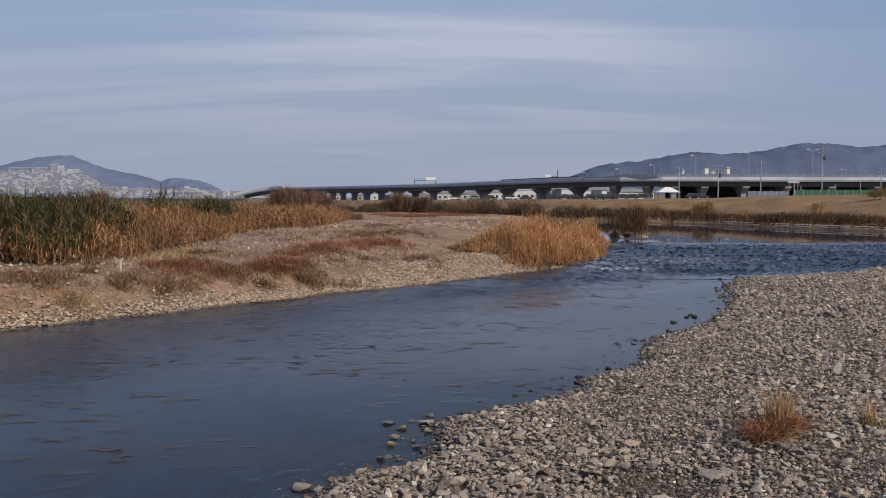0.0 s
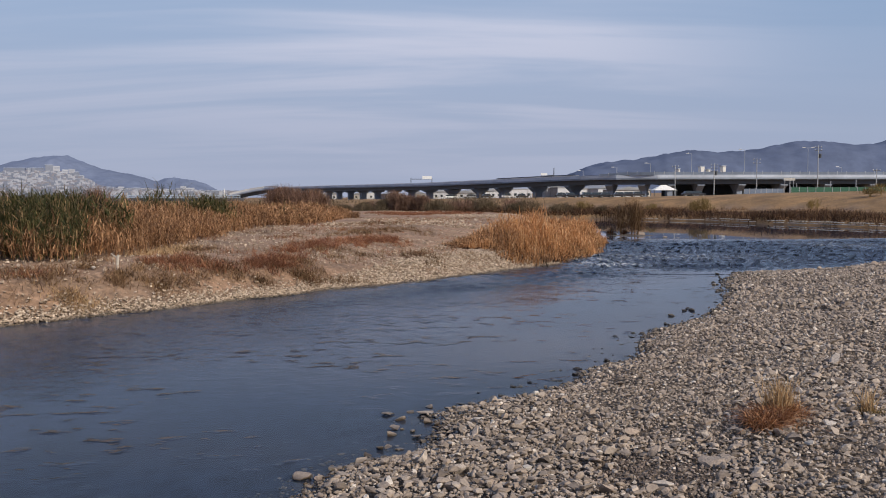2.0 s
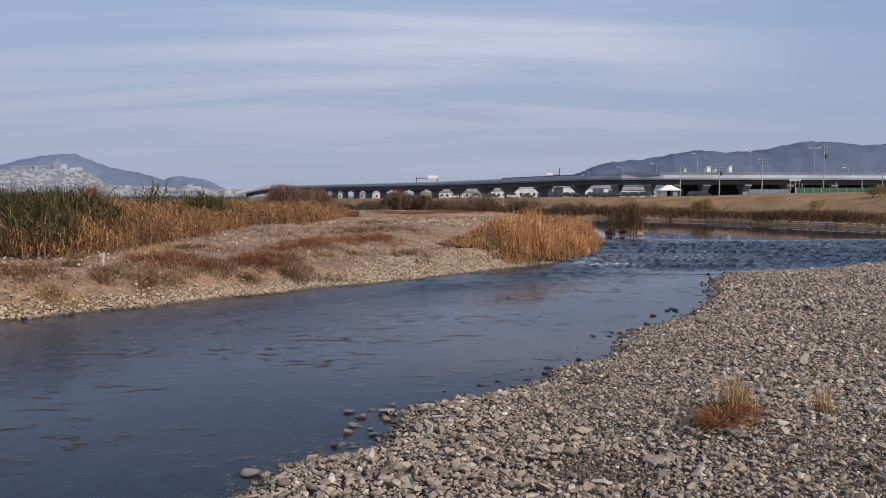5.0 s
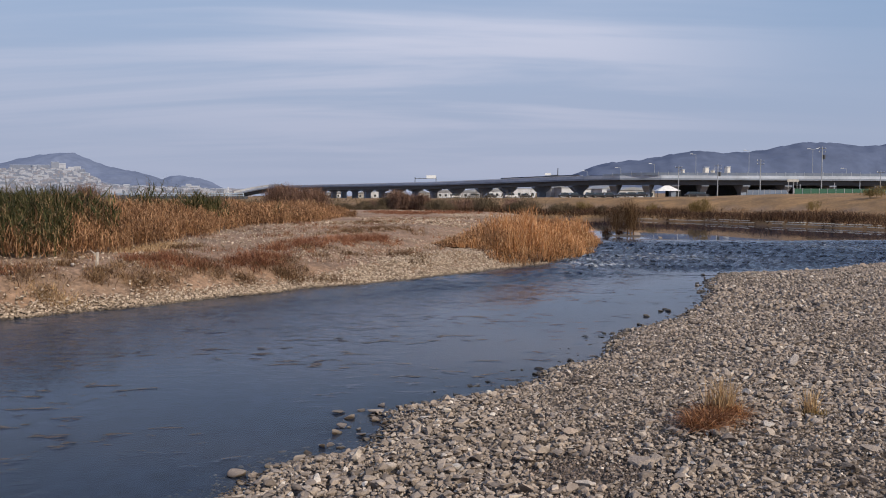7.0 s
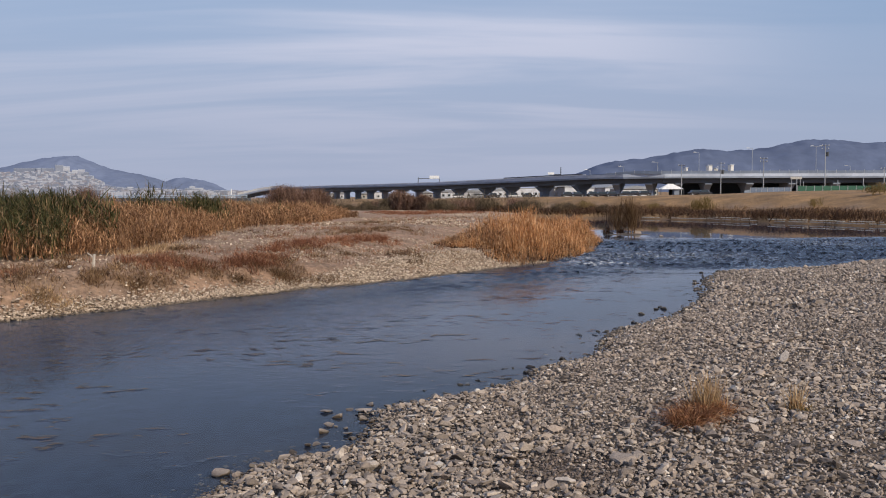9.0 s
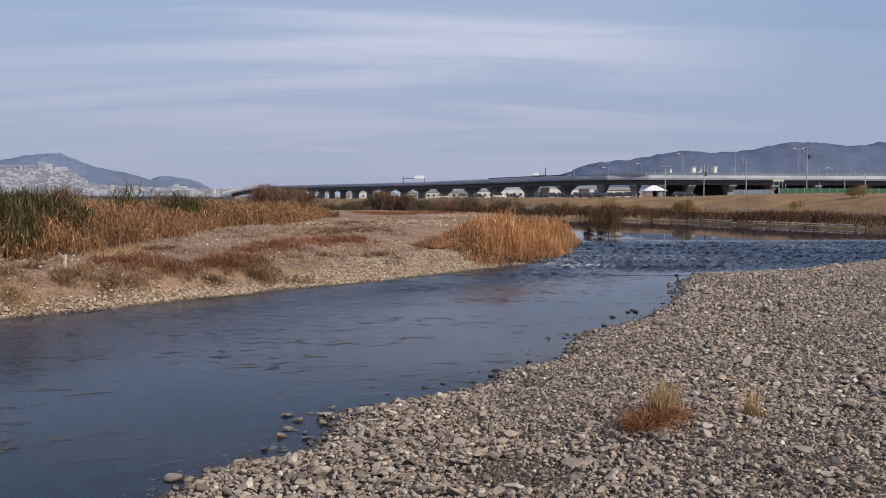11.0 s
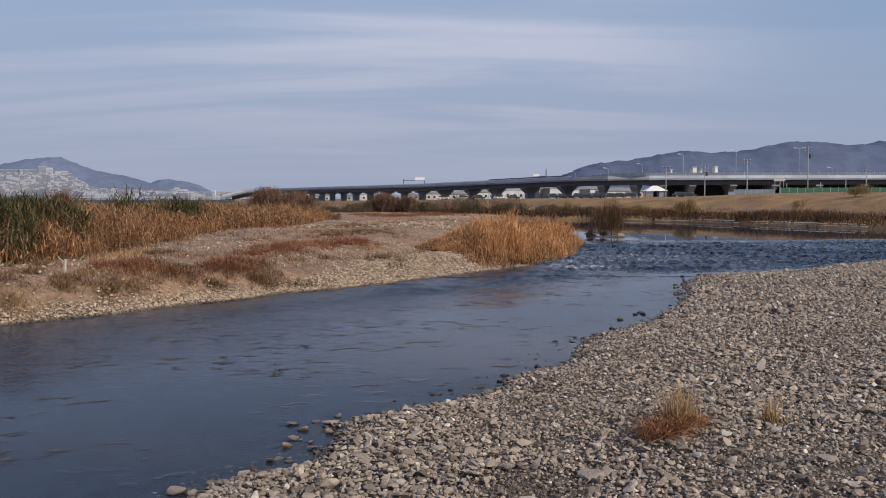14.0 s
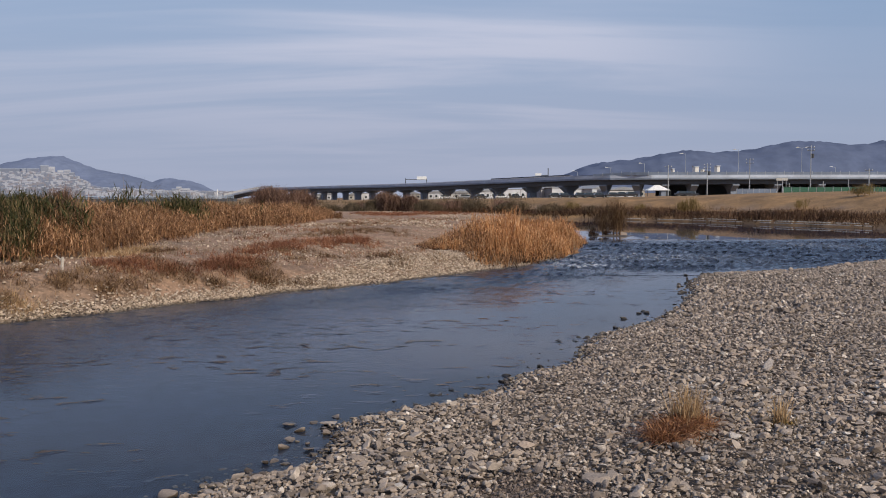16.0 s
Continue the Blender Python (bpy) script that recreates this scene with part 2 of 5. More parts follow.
def ground_material():
    m, n, l, b = nodes_of("ground")
    at = n.new("ShaderNodeAttribute"); at.attribute_name = "cover"
    sp = n.new("ShaderNodeSeparateColor"); l.new(at.outputs["Color"], sp.inputs[0])
    fine, mid, big = noise_tex(n, l, 40, 6, 0.7), noise_tex(n, l, 5, 4), noise_tex(n, l, 0.4, 4)
    vor = n.new("ShaderNodeTexVoronoi"); vor.inputs["Scale"].default_value = 22
    co = n.new("ShaderNodeTexCoord"); l.new(co.outputs["Object"], vor.inputs["Vector"])
    # soil colour is set dark to deepen the shade in gaps between stones
    grav = ramp(n, [(0.0, (0.05, 0.036, 0.026)), (0.4, (0.095, 0.07, 0.051)), (0.7, (0.15, 0.113, 0.084)), (1.0, (0.225, 0.173, 0.131))])
    l.new(vor.outputs["Color"], grav.inputs[0])
    gravel = mixed(n, l, "MULTIPLY", 1.0, grav.outputs[0], ramp_out(n, l, fine.outputs["Fac"], 0.65, 1.15))
    sand = ramp(n, [(0.3, (0.22, 0.134, 0.083)), (0.7, (0.335, 0.215, 0.137))]); l.new(mid.outputs["Fac"], sand.inputs[0])
    sandc = mixed(n, l, "MULTIPLY", 1.0, sand.outputs[0], ramp_out(n, l, fine.outputs["Fac"], 0.8, 1.12))
    grit = n.new("ShaderNodeTexVoronoi"); grit.inputs["Scale"].default_value = 13
    l.new(co.outputs["Object"], grit.inputs["Vector"])
    sg = n.new("ShaderNodeSeparateColor"); l.new(grit.outputs["Color"], sg.inputs[0])
    sandc = mixed(n, l, "MULTIPLY", 1.0, sandc, ramp_out(n, l, sg.outputs[0], 0.66, 1.22, 0.0, 1.0))
    patchy = noise_tex(n, l, 1.3, 5, 0.65)
    sandc = mixed(n, l, "MULTIPLY", 1.0, sandc, ramp_out(n, l, patchy.outputs["Fac"], 0.68, 1.25))
    grass = ramp(n, [(0.3, (0.14, 0.077, 0.031)), (0.5, (0.215, 0.124, 0.05)), (0.7, (0.28, 0.17, 0.074))]); l.new(mid.outputs["Fac"], grass.inputs[0])
    swath = noise_tex(n, l, 1.0, 4, 0.6, (0.05, 0.5, 1), rot=radians(28))
    grassc = mixed(n, l, "MULTIPLY", 1.0, grass.outputs[0], ramp_out(n, l, big.outputs["Fac"], 0.75, 1.2))
    grassc = mixed(n, l, "MULTIPLY", 1.0, grassc, ramp_out(n, l, swath.outputs["Fac"], 0.82, 1.18))
    bed = mixed(n, l, "MULTIPLY", 1.0, (0.0225, 0.031, 0.0485), ramp_out(n, l, mid.outputs["Fac"], 0.5, 1.3))
    c = mixed(n, l, "MIX", sp.outputs[0], bed, gravel)
    c = mixed(n, l, "MIX", sp.outputs[1], c, sandc)
    c = mixed(n, l, "MIX", sp.outputs[2], c, grassc)
    c = mixed(n, l, "MULTIPLY", 1.0, c, ramp_out(n, l, big.outputs["Fac"], 0.8, 1.15))
    l.new(c, b.inputs["Base Color"])
    b.inputs["Roughness"].default_value = 0.9
    bump(n, l, b, fine.outputs["Fac"], 0.5, 0.03)
    return m


def water_material():
    m, n, l, b = nodes_of("river_water")
    at = n.new("ShaderNodeAttribute"); at.attribute_name = "flow"
    sp = n.new("ShaderNodeSeparateColor"); l.new(at.outputs["Color"], sp.inputs[0])
    b.inputs["Base Color"].default_value = (0.30, 0.41, 0.68, 1)
    b.inputs["Specular Tint"].default_value = (0.66, 0.77, 0.95, 1)
    l.new(sp.outputs[2], b.inputs["Roughness"])
    b.inputs["IOR"].default_value = 1.147
    b.inputs["Transmission Weight"].default_value = 1.0
    r1 = noise_tex(n, l, 1.0, 3, 0.55, (3.0, 6.0, 1), rot=radians(-12))
    r2 = noise_tex(n, l, 1.0, 2, 0.6, (9.0, 15.0, 1), rot=radians(-8))
    # short steep wavelets that come in drifts, with slick water between them
    wave = noise_tex(n, l, 1.0, 2, 0.5, (3.2, 4.8, 1), rot=radians(-10))
    drift = noise_tex(n, l, 1.0, 3, 0.6, (0.35, 0.75, 1), rot=radians(-18))
    crest = n.new("ShaderNodeMath"); crest.operation = "MULTIPLY"
    l.new(ramp_out(n, l, wave.outputs["Fac"], 0.0, 1.0, 0.57, 0.70), crest.inputs[0])
    l.new(ramp_out(n, l, drift.outputs["Fac"], 0.1, 3.4, 0.47, 0.64), crest.inputs[1])
    fine = n.new("ShaderNodeMath"); fine.operation = "MULTIPLY_ADD"
    l.new(ramp_out(n, l, sp.outputs[0], 0.14, 0.4, 0.6, 1.8), fine.inputs[1])
    l.new(r2.outputs["Fac"], fine.inputs[0]); l.new(crest.outputs[0], fine.inputs[2])
    add = n.new("ShaderNodeMath"); add.operation = "MULTIPLY_ADD"; add.inputs[1].default_value = 0.22
    l.new(r1.outputs["Fac"], add.inputs[0]); l.new(fine.outputs[0], add.inputs[2])
    mul = n.new("ShaderNodeMath"); mul.operation = "MULTIPLY"
    l.new(add.outputs[0], mul.inputs[0]); l.new(sp.outputs[0], mul.inputs[1])
    bump(n, l, b, mul.outputs[0], 1.0, 0.09)
    # broken white water where the river runs over the shallows
    foam = noise_tex(n, l, 1.0, 6, 0.78, (4.5, 10.0, 1))
    fm = n.new("ShaderNodeMath"); fm.operation = "MULTIPLY"
    l.new(ramp_out(n, l, foam.outputs["Fac"], 0.0, 1.0, 0.52, 0.60), fm.inputs[0]); l.new(sp.outputs[1], fm.inputs[1])
    white, mx = n.new("ShaderNodeBsdfDiffuse"), n.new("ShaderNodeMixShader")
    white.inputs[0].default_value = (0.7, 0.74, 0.8, 1)
    l.new(fm.outputs[0], mx.inputs[0]); l.new(b.outputs[0], mx.inputs[1]); l.new(white.outputs[0], mx.inputs[2])
    l.new(mx.outputs[0], n["Material Output"].inputs[0])
    return m


M_GROUND, M_WATER = ground_material(), water_material()

# ------------------------------------------------------------------ mesh helpers
def fast_mesh(name, verts, faces, material):
    """A mesh from arrays; faces all have the same number of corners."""
    me = bpy.data.meshes.new(name)
    k = faces.shape[1]
    me.vertices.add(len(verts)); me.vertices.foreach_set("co", np.ascontiguousarray(verts, np.float32).ravel())
    me.loops.add(faces.size); me.loops.foreach_set("vertex_index", np.ascontiguousarray(faces, np.int32).ravel())
    me.polygons.add(len(faces))
    me.polygons.foreach_set("loop_start", np.arange(0, faces.size, k, dtype=np.int32))
    me.polygons.foreach_set("use_smooth", np.zeros(len(faces), bool))
    me.materials.append(material)
    me.update(calc_edges=True)
    return me


def part(name, bm, material, parent, label=""):
    me = bpy.data.meshes.new(name)
    bm.to_mesh(me)
    bm.free()
    me.materials.append(material)
    ob = new(name, me)
    ob.parent = parent
    if label:
        tagged(ob, label)
    return ob


def box(bm, x0, y0, z0, x1, y1, z1, m=None, bevel=0.0):
    g = bmesh.ops.create_cube(bm, size=1)["verts"]
    bmesh.ops.transform(bm, matrix=Matrix.Translation(((x0 + x1) / 2, (y0 + y1) / 2, (z0 + z1) / 2)) @ Matrix.Diagonal((x1 - x0, y1 - y0, z1 - z0, 1)), verts=g)
    if bevel:
        ed = list({ed for v in g for ed in v.link_edges})
        r = bmesh.ops.bevel(bm, geom=ed, offset=bevel, segments=1, affect="EDGES")
        g = list({v for f in r["faces"] for v in f.verts} | {v for v in g if v.is_valid})
    if m:
        bmesh.ops.transform(bm, matrix=m, verts=g)
    return g


def tube(bm, a, b, r0, r1=None, seg=8):
    a, b = Vector(a), Vector(b)
    d = b - a
    m = Matrix.Translation((a + b) / 2) @ d.to_track_quat("Z", "Y").to_matrix().to_4x4()
    bmesh.ops.create_cone(bm, cap_ends=True, segments=seg, radius1=r0, radius2=r0 if r1 is None else r1, depth=d.length, matrix=m)


def empty(name, m, label, category, group="", kind=""):
    ob = new(name)
    ob.matrix_world = m
    return tagged(ob, label, category, group, kind)


rng = np.random.default_rng(7)
_table = rng.random((256, 256))


def value_noise(x, y, scale):
    x, y = np.asarray(x) * scale + 71.3, np.asarray(y) * scale + 33.9
    i, j = np.floor(x).astype(int), np.floor(y).astype(int)
    u, v = x - i, y - j
    u, v = u * u * (3 - 2 * u), v * v * (3 - 2 * v)
    t = lambda p, q: _table[p & 255, q & 255]
    return (t(i, j) * (1 - u) + t(i + 1, j) * u) * (1 - v) + (t(i, j + 1) * (1 - u) + t(i + 1, j + 1) * u) * v - 0.5


def fractal(x, y, scale, octaves=4):
    return sum(value_noise(x, y, scale * 2.03 ** k) / 1.9 ** k for k in range(octaves))


# ------------------------------------------------------------------ the plan: shore lines on the water's level
RIGHT_SHORE = [(-14, -30), (-6.2, -6), (-3.5, 0), (-1.95, 4.0), (-0.94, 6.4), (-0.78, 6.78), (-0.54, 7.0), (-0.24, 7.14), (-0.12, 7.5), (-0.06, 7.95), (-0.18, 8.38), (0.12, 8.68), (0.55, 9.0), (0.95, 9.28), (1.42, 9.75),
               (1.66, 10.25), (1.9, 10.8), (2.33, 11.15), (2.66, 11.7), (3.0, 12.9), (3.48, 13.9), (4.4, 15.0), (5.1, 16.3), (5.84, 18.0), (6.5, 19.9), (7.1, 22.0), (8.3, 24.6), (10.0, 25.0), (12.2, 26.3), (15.2, 29.0), (24, 36), (60, 47), (200, 60)]
RIGHT_BAR = RIGHT_SHORE + [(200, -200), (-60, -200)]
LEFT_SHORE = [(-300, -60), (-60, 2), (-20, 8.0), (-9.0, 12.4), (-7.0, 14.7), (-5.66, 16.25), (-4.05, 18.15), (-3.1, 19.5), (-1.95, 20.65), (-0.65, 22.15), (0.72, 23.8), (2.5, 26.1), (3.3, 27.2), (4.4, 29.0), (5.7, 32.2), (7.1, 37.8), (7.9, 41.5), (7.9, 45), (7.6, 50), (7.5, 60), (8.0, 74),
              (7.0, 83), (-3, 91), (-30, 108), (-90, 135), (-300, 200)]
LEFT_BAR = LEFT_SHORE + [(-600, 200), (-600, -60)]
FAR_SHORE = [(-400, 240), (-90, 146), (-30, 119), (-3, 103), (7.0, 93), (16.2, 86.4), (19.9, 80.8), (23.0, 75.8), (25.0, 70), (27.4, 65), (30.0, 58.6), (36, 53), (48, 50), (95, 58), (260, 75)]
FAR_BANK = FAR_SHORE + [(4500, 300), (4500, 4500), (-4500, 4500), (-4500, 300)]


def inside_distance(x, y, poly):
    """Signed distance to a closed outline, positive inside."""
    x, y = np.asarray(x, float), np.asarray(y, float)
    best, odd = np.full(x.shape, 1e12), np.zeros(x.shape, bool)
    for (ax, ay), (bx, by) in zip(poly, poly[1:] + poly[:1]):
        dx, dy = bx - ax, by - ay
        t = np.clip(((x - ax) * dx + (y - ay) * dy) / (dx * dx + dy * dy), 0, 1)
        best = np.minimum(best, (x - ax - t * dx) ** 2 + (y - ay - t * dy) ** 2)
        if ay != by:
            odd ^= ((ay > y) != (by > y)) & (x < ax + (y - ay) / (by - ay) * dx)
    return np.where(odd, 1, -1) * np.sqrt(best)


def steps(d, pts):
    return np.interp(d, [p[0] for p in pts], [p[1] for p in pts])


def terrain(x, y):
    """Height, and how far inside each bank a place lies."""
    wob = fractal(x, y, 0.9, 3) * 0.25
    r, lft, f = inside_distance(x, y, RIGHT_BAR) + wob * 0.6, inside_distance(x, y, LEFT_BAR) + wob, inside_distance(x, y, FAR_BANK)
    zr = steps(r, [(-12, -0.9), (-3, -0.5), (0, 0), (0.25, 0.065), (0.6, 0.125), (2.5, 0.245), (6, 0.30), (20, 0.36)]) + fractal(x, y, 0.45, 3) * 0.08 * np.clip(r / 2, 0, 1)
    zr = np.where(zr > 0, zr * np.interp(y, [7, 12, 17, 24, 40], [1.0, 0.8, 0.58, 0.45, 0.4]), zr)
    zl = steps(lft, [(-8, -0.9), (-1.5, -0.45), (0, 0), (0.5, 0.24), (1.25, 0.66), (2.4, 0.76), (20, 0.80), (60, 0.9)])
    zl = np.where(zl > 0, zl * np.interp(x + 0.25 * (20 - y), [-6.0, -4.6, -3.0, 6], [1.0, 0.85, 0.58, 0.58]), zl) + fractal(x, y, 0.22, 4) * 0.10 * np.clip(lft / 3, 0, 1)
    zf = steps(f, [(-8, -0.9), (-0.5, -0.6), (0.0, -0.02), (0.5, 0.28), (5, 0.6), (10, 0.85), (11, 0.95), (12.5, 1.0), (17.5, 2.4), (22, 2.55), (34, 2.6), (50, 2.1), (300, 2.0), (900, 3.0), (1600, 8.0), (4500, 30)])
    zf = np.where(zf > 0.6, 0.6 + (zf - 0.6) * np.interp(x, [-120, -20, 5, 15, 25, 35, 45, 60], [0.18, 0.35, 0.60, 0.72, 0.83, 0.92, 0.98, 1.06]), zf)
    islet = 0.14 * np.exp(-((x - 10.6) / 1.5) ** 2 - ((y - 48.6) / 0.7) ** 2) - 0.06
    zf = np.where((np.abs(x - 10.6) < 4) & (np.abs(y - 48.6) < 2.5), np.maximum(zf, islet), zf)
    zf = zf + fractal(x, y, 0.06, 3) * 0.35 * np.clip((f - 1) / 15, 0, 1)
    return np.maximum(np.maximum(zr, zl), zf), r, lft, f


def spread(a, b, fine, lo, hi, growth=1.13):
    """Grid lines: fine from a to b, growing wider out to lo and hi."""
    v = list(np.arange(a, b + 1e-6, fine))
    s = fine
    while v[-1] < hi:
        s *= growth; v.append(v[-1] + s)
    s = fine
    while v[0] > lo:
        s *= growth; v.insert(0, v[0] - s)
    return np.array(v)


def grid_mesh(name, xs, ys, z, material):
    gx, gy = np.meshgrid(xs, ys)
    nx, ny = len(xs), len(ys)
    i = (np.arange(ny - 1)[:, None] * nx + np.arange(nx - 1)[None]).ravel()
    me = fast_mesh(name, np.c_[gx.ravel(), gy.ravel(), z.ravel()], np.c_[i, i + 1, i + 1 + nx, i + nx], material)
    me.polygons.foreach_set("use_smooth", np.ones(len(me.polygons), bool))
    return me


def strip(x):
    """Breadth of the cobbled edge of the sandbar, wider towards its tip."""
    return np.interp(x, [-8, -3.5, -2.2, -1.2, 0.5, 3.0], [0.55, 0.62, 0.85, 1.8, 2.5, 3.0])


def make_ground():
    xs, ys = spread(-11, 17, 0.2, -4600, 4600), spread(3, 34, 0.2, -300, 4700, 1.06)
    gx, gy = np.meshgrid(xs, ys)
    z, r, lft, f = terrain(gx, gy)
    # the soil lies a little below the stones that cover it
    near = np.clip(1.5 - np.hypot(gx, gy) / 40, 0, 1)
    z = z - 0.034 * near * (z > 0)
    me = grid_mesh("ground", xs, ys, z, M_GROUND)
    cover = np.zeros((len(me.vertices), 4), np.float32)
    n1 = fractal(gx, gy, 0.30, 4)
    land = np.clip(z / 0.04 + 0.5, 0, 1)
    cover[:, 0] = land.ravel()
    sandy = np.clip((lft - 0.15) / 0.3, 0, 1) * np.clip(1.0 + n1 * 0.9, 0, 1) * (f < 0)
    cover[:, 1] = np.maximum(sandy, np.clip((gy - 62) / 8, 0, 1) * (lft > 0.3) * (f < 0)).ravel()
    cover[:, 1] = np.maximum(cover[:, 1], (np.clip(1 - np.abs(f - 11.8) / 0.8, 0, 1) * (gx > 14) * np.clip(0.6 + 1.5 * fractal(gx, gy, 0.05, 2), 0, 1)).ravel())
    cover[:, 2] = (np.clip((f + 0.2) / 0.4, 0, 1) * np.clip(np.abs(f - 11.8) / 0.8, 0.1, 1.0)).ravel()
    cover[:, 3] = 1
    me.attributes.new("cover", "FLOAT_COLOR", "POINT").data.foreach_set("color", cover.ravel())
    return tagged(new("ground", me), "river banks of pale gravel, sand and dry grass", "ground", kind="structure")


ground = make_ground()


def make_water():
    xs = np.concatenate([spread(-9, 2.9, 0.16, -700, 2.8, 1.14), spread(3.0, 22, 0.1, 3.0, 700, 1.12)])
    ys = np.concatenate([spread(7.5, 23.9, 0.1, -300, 23.9, 1.1), spread(24, 44.5, 0.12, 24, 420, 1.08)])
    gx, gy = np.meshgrid(xs, ys)
    # shallows where the water runs fast, between the tongue of the far bar and the near one
    low = np.interp(gx, [-2, 3.2, 5, 8, 12, 16, 60], [24, 26.3, 25.6, 24.6, 26.0, 29, 47]) + 0.5 * fractal(gx, gy, 0.5, 2)
    high = 43.0 + 0.10 * (gx - 8) + 2.0 * fractal(gx, gy, 0.25, 2)
    rapid = np.clip((gy - low) / 1.5, 0, 1) * np.clip((high - gy) / 3.0, 0, 1) * np.clip((gx - 2.0) / 2.5, 0, 1)
    r = inside_distance(gx, gy, RIGHT_BAR); lft = inside_distance(gx, gy, LEFT_BAR)
    stream = np.clip(1 - np.abs(lft + 2.2) / 3.4, 0, 1) * np.clip((gy - 12) / 8, 0, 1)
    pool = np.clip((gy - 42) / 3, 0, 1)
    fast = np.clip(1 - np.abs(lft + 2.0) / (2.0 + 1.8 * np.clip((gy - 18) / 5, 0, 1)), 0, 1) * np.clip((gy - 15) / 9, 0, 1) * np.clip(0.7 + 1.6 * fractal(gx, gy, 0.4, 2), 0.2, 1.2)
    broad = np.clip(1 - np.abs(lft + 3.2) / 4.6, 0, 1) * np.clip((gy - 9) / 5, 0.2, 1) * np.clip((-r - 0.5) / 2, 0, 1)
    open_water = np.clip((-r - 1.0) / 4.0, 0, 1)
    back = np.clip((gx + 0.3 - 0.06 * (gy - 12)) / 1.6, 0, 1) * np.clip((gy - 9) / 4, 0, 1)   # the slack corner under the near bar
    moving = open_water * (1 - 0.92 * back) * np.clip((gy - 7) / 5, 0.35, 1)
    amp = (0.03 + 0.42 * moving + 0.5 * stream) * (1 - rapid) * (1 - pool) + 0.7 * rapid + 0.0007 * pool
    chop = (0.5 - np.abs(fractal(gx * 0.8, gy * 1.2, 4.4, 2))) * 0.13 + fractal(gx, gy * 1.2, 6.6, 2) * 0.17
    z = chop * np.maximum(rapid, 0.5 * fast * (1 - pool)) + (0.4 - np.abs(fractal(gx * 0.9 + 0.2 * gy, gy * 1.3, 2.6, 2))) * 0.02 * broad * (1 - rapid) * (1 - pool) - 0.05 * rapid
    foamy = 0.8 * rapid * np.clip(-0.22 + 1.7 * fractal(gx, gy, 0.16, 2) + 1.0 * np.exp(-((gx - 8.4) / 1.7) ** 2 - ((gy - 31) / 1.8) ** 2) + 1.3 * np.exp(-((gx - 5.6) / 0.9) ** 2 - ((gy - 27.6) / 0.7) ** 2), 0, 1)
    slick = (0.05 + 0.12 * moving * np.clip((-lft - 0.3) / 1.0, 0, 1) + 0.10 * stream) * (1 - rapid) * (1 - pool) + 0.05 * rapid + 0.018 * pool
    me = grid_mesh("water", xs, ys, z, M_WATER)
    flow = np.stack([amp.ravel(), foamy.ravel(), slick.ravel(), np.ones(amp.size)], 1).astype(np.float32)
    me.attributes.new("flow", "FLOAT_COLOR", "POINT").data.foreach_set("color", flow.ravel())
    ob = tagged(new("water", me), "slate-blue shallow river running over small rapids", "water", kind="structure")
    ob.visible_shadow = False
    return ob


make_water()

# ------------------------------------------------------------------ stones
def ico(sub):
    bm = bmesh.new()
    bmesh.ops.create_icosphere(bm, subdivisions=sub, radius=1)
    v = np.array([x.co[:] for x in bm.verts]); f = np.array([[x.index for x in p.verts] for p in bm.faces])
    bm.free()
    return v, f


def stone_shapes(sub, count):
    """Broken, half-worn cobbles: a ball cut by planes, then squashed."""
    base, faces = ico(sub)
    out = []
    for k in range(count):
        v = base * (1 + 0.10 * rng.normal(size=(len(base), 1)))
        for _ in range(10):
            nrm = rng.normal(size=3); nrm /= np.linalg.norm(nrm)
            over = np.maximum(v @ nrm - rng.uniform(0.32, 0.70), 0)
            v -= over[:, None] * nrm
        v *= (1.0, rng.uniform(0.56, 0.95), rng.uniform(0.24, 0.55))
        out.append(v)
    return np.array(out), faces


def chip_shapes(count):
    """Small broken chips: a block of eight uneven corners."""
    out = []
    for k in range(count):
        v = np.array([[a, b, c] for a in (-1, 1) for b in (-1, 1) for c in (-1, 1)], float) * rng.uniform(0.45, 0.95, (8, 3))
        v[1::2, :2] *= rng.uniform(0.45, 0.9)
        out.append(v * (1.0, rng.uniform(0.6, 0.95), rng.uniform(0.3, 0.6)))
    quads = [[0, 1, 3, 2], [4, 6, 7, 5], [0, 4, 5, 1], [2, 3, 7, 6], [1, 5, 7, 3], [0, 2, 6, 4]]
    return np.array(out), np.array([[q[0], q[1], q[2]] for q in quads] + [[q[0], q[2], q[3]] for q in quads])


CHIPS, CHIP_FACES = chip_shapes(32)
SHAPES2, FACES2 = stone_shapes(2, 24)
SHAPES1, FACES1 = stone_shapes(1, 24)


def turn(n, tilt):
    a, t, d = rng.uniform(0, 2 * np.pi, n), rng.normal(0, tilt, n), rng.uniform(0, 2 * np.pi, n)
    ca, sa, ct, st, cd, sd = np.cos(a), np.sin(a), np.cos(t), np.sin(t), np.cos(d), np.sin(d)
    z = np.zeros(n); o = np.ones(n)
    rz = np.stack([ca, -sa, z, sa, ca, z, z, z, o], 1).reshape(n, 3, 3)
    rx = np.stack([o, z, z, z, ct, -st, z, st, ct], 1).reshape(n, 3, 3)
    rd = np.stack([cd, -sd, z, sd, cd, z, z, z, o], 1).reshape(n, 3, 3)
    return rd @ rx @ rz


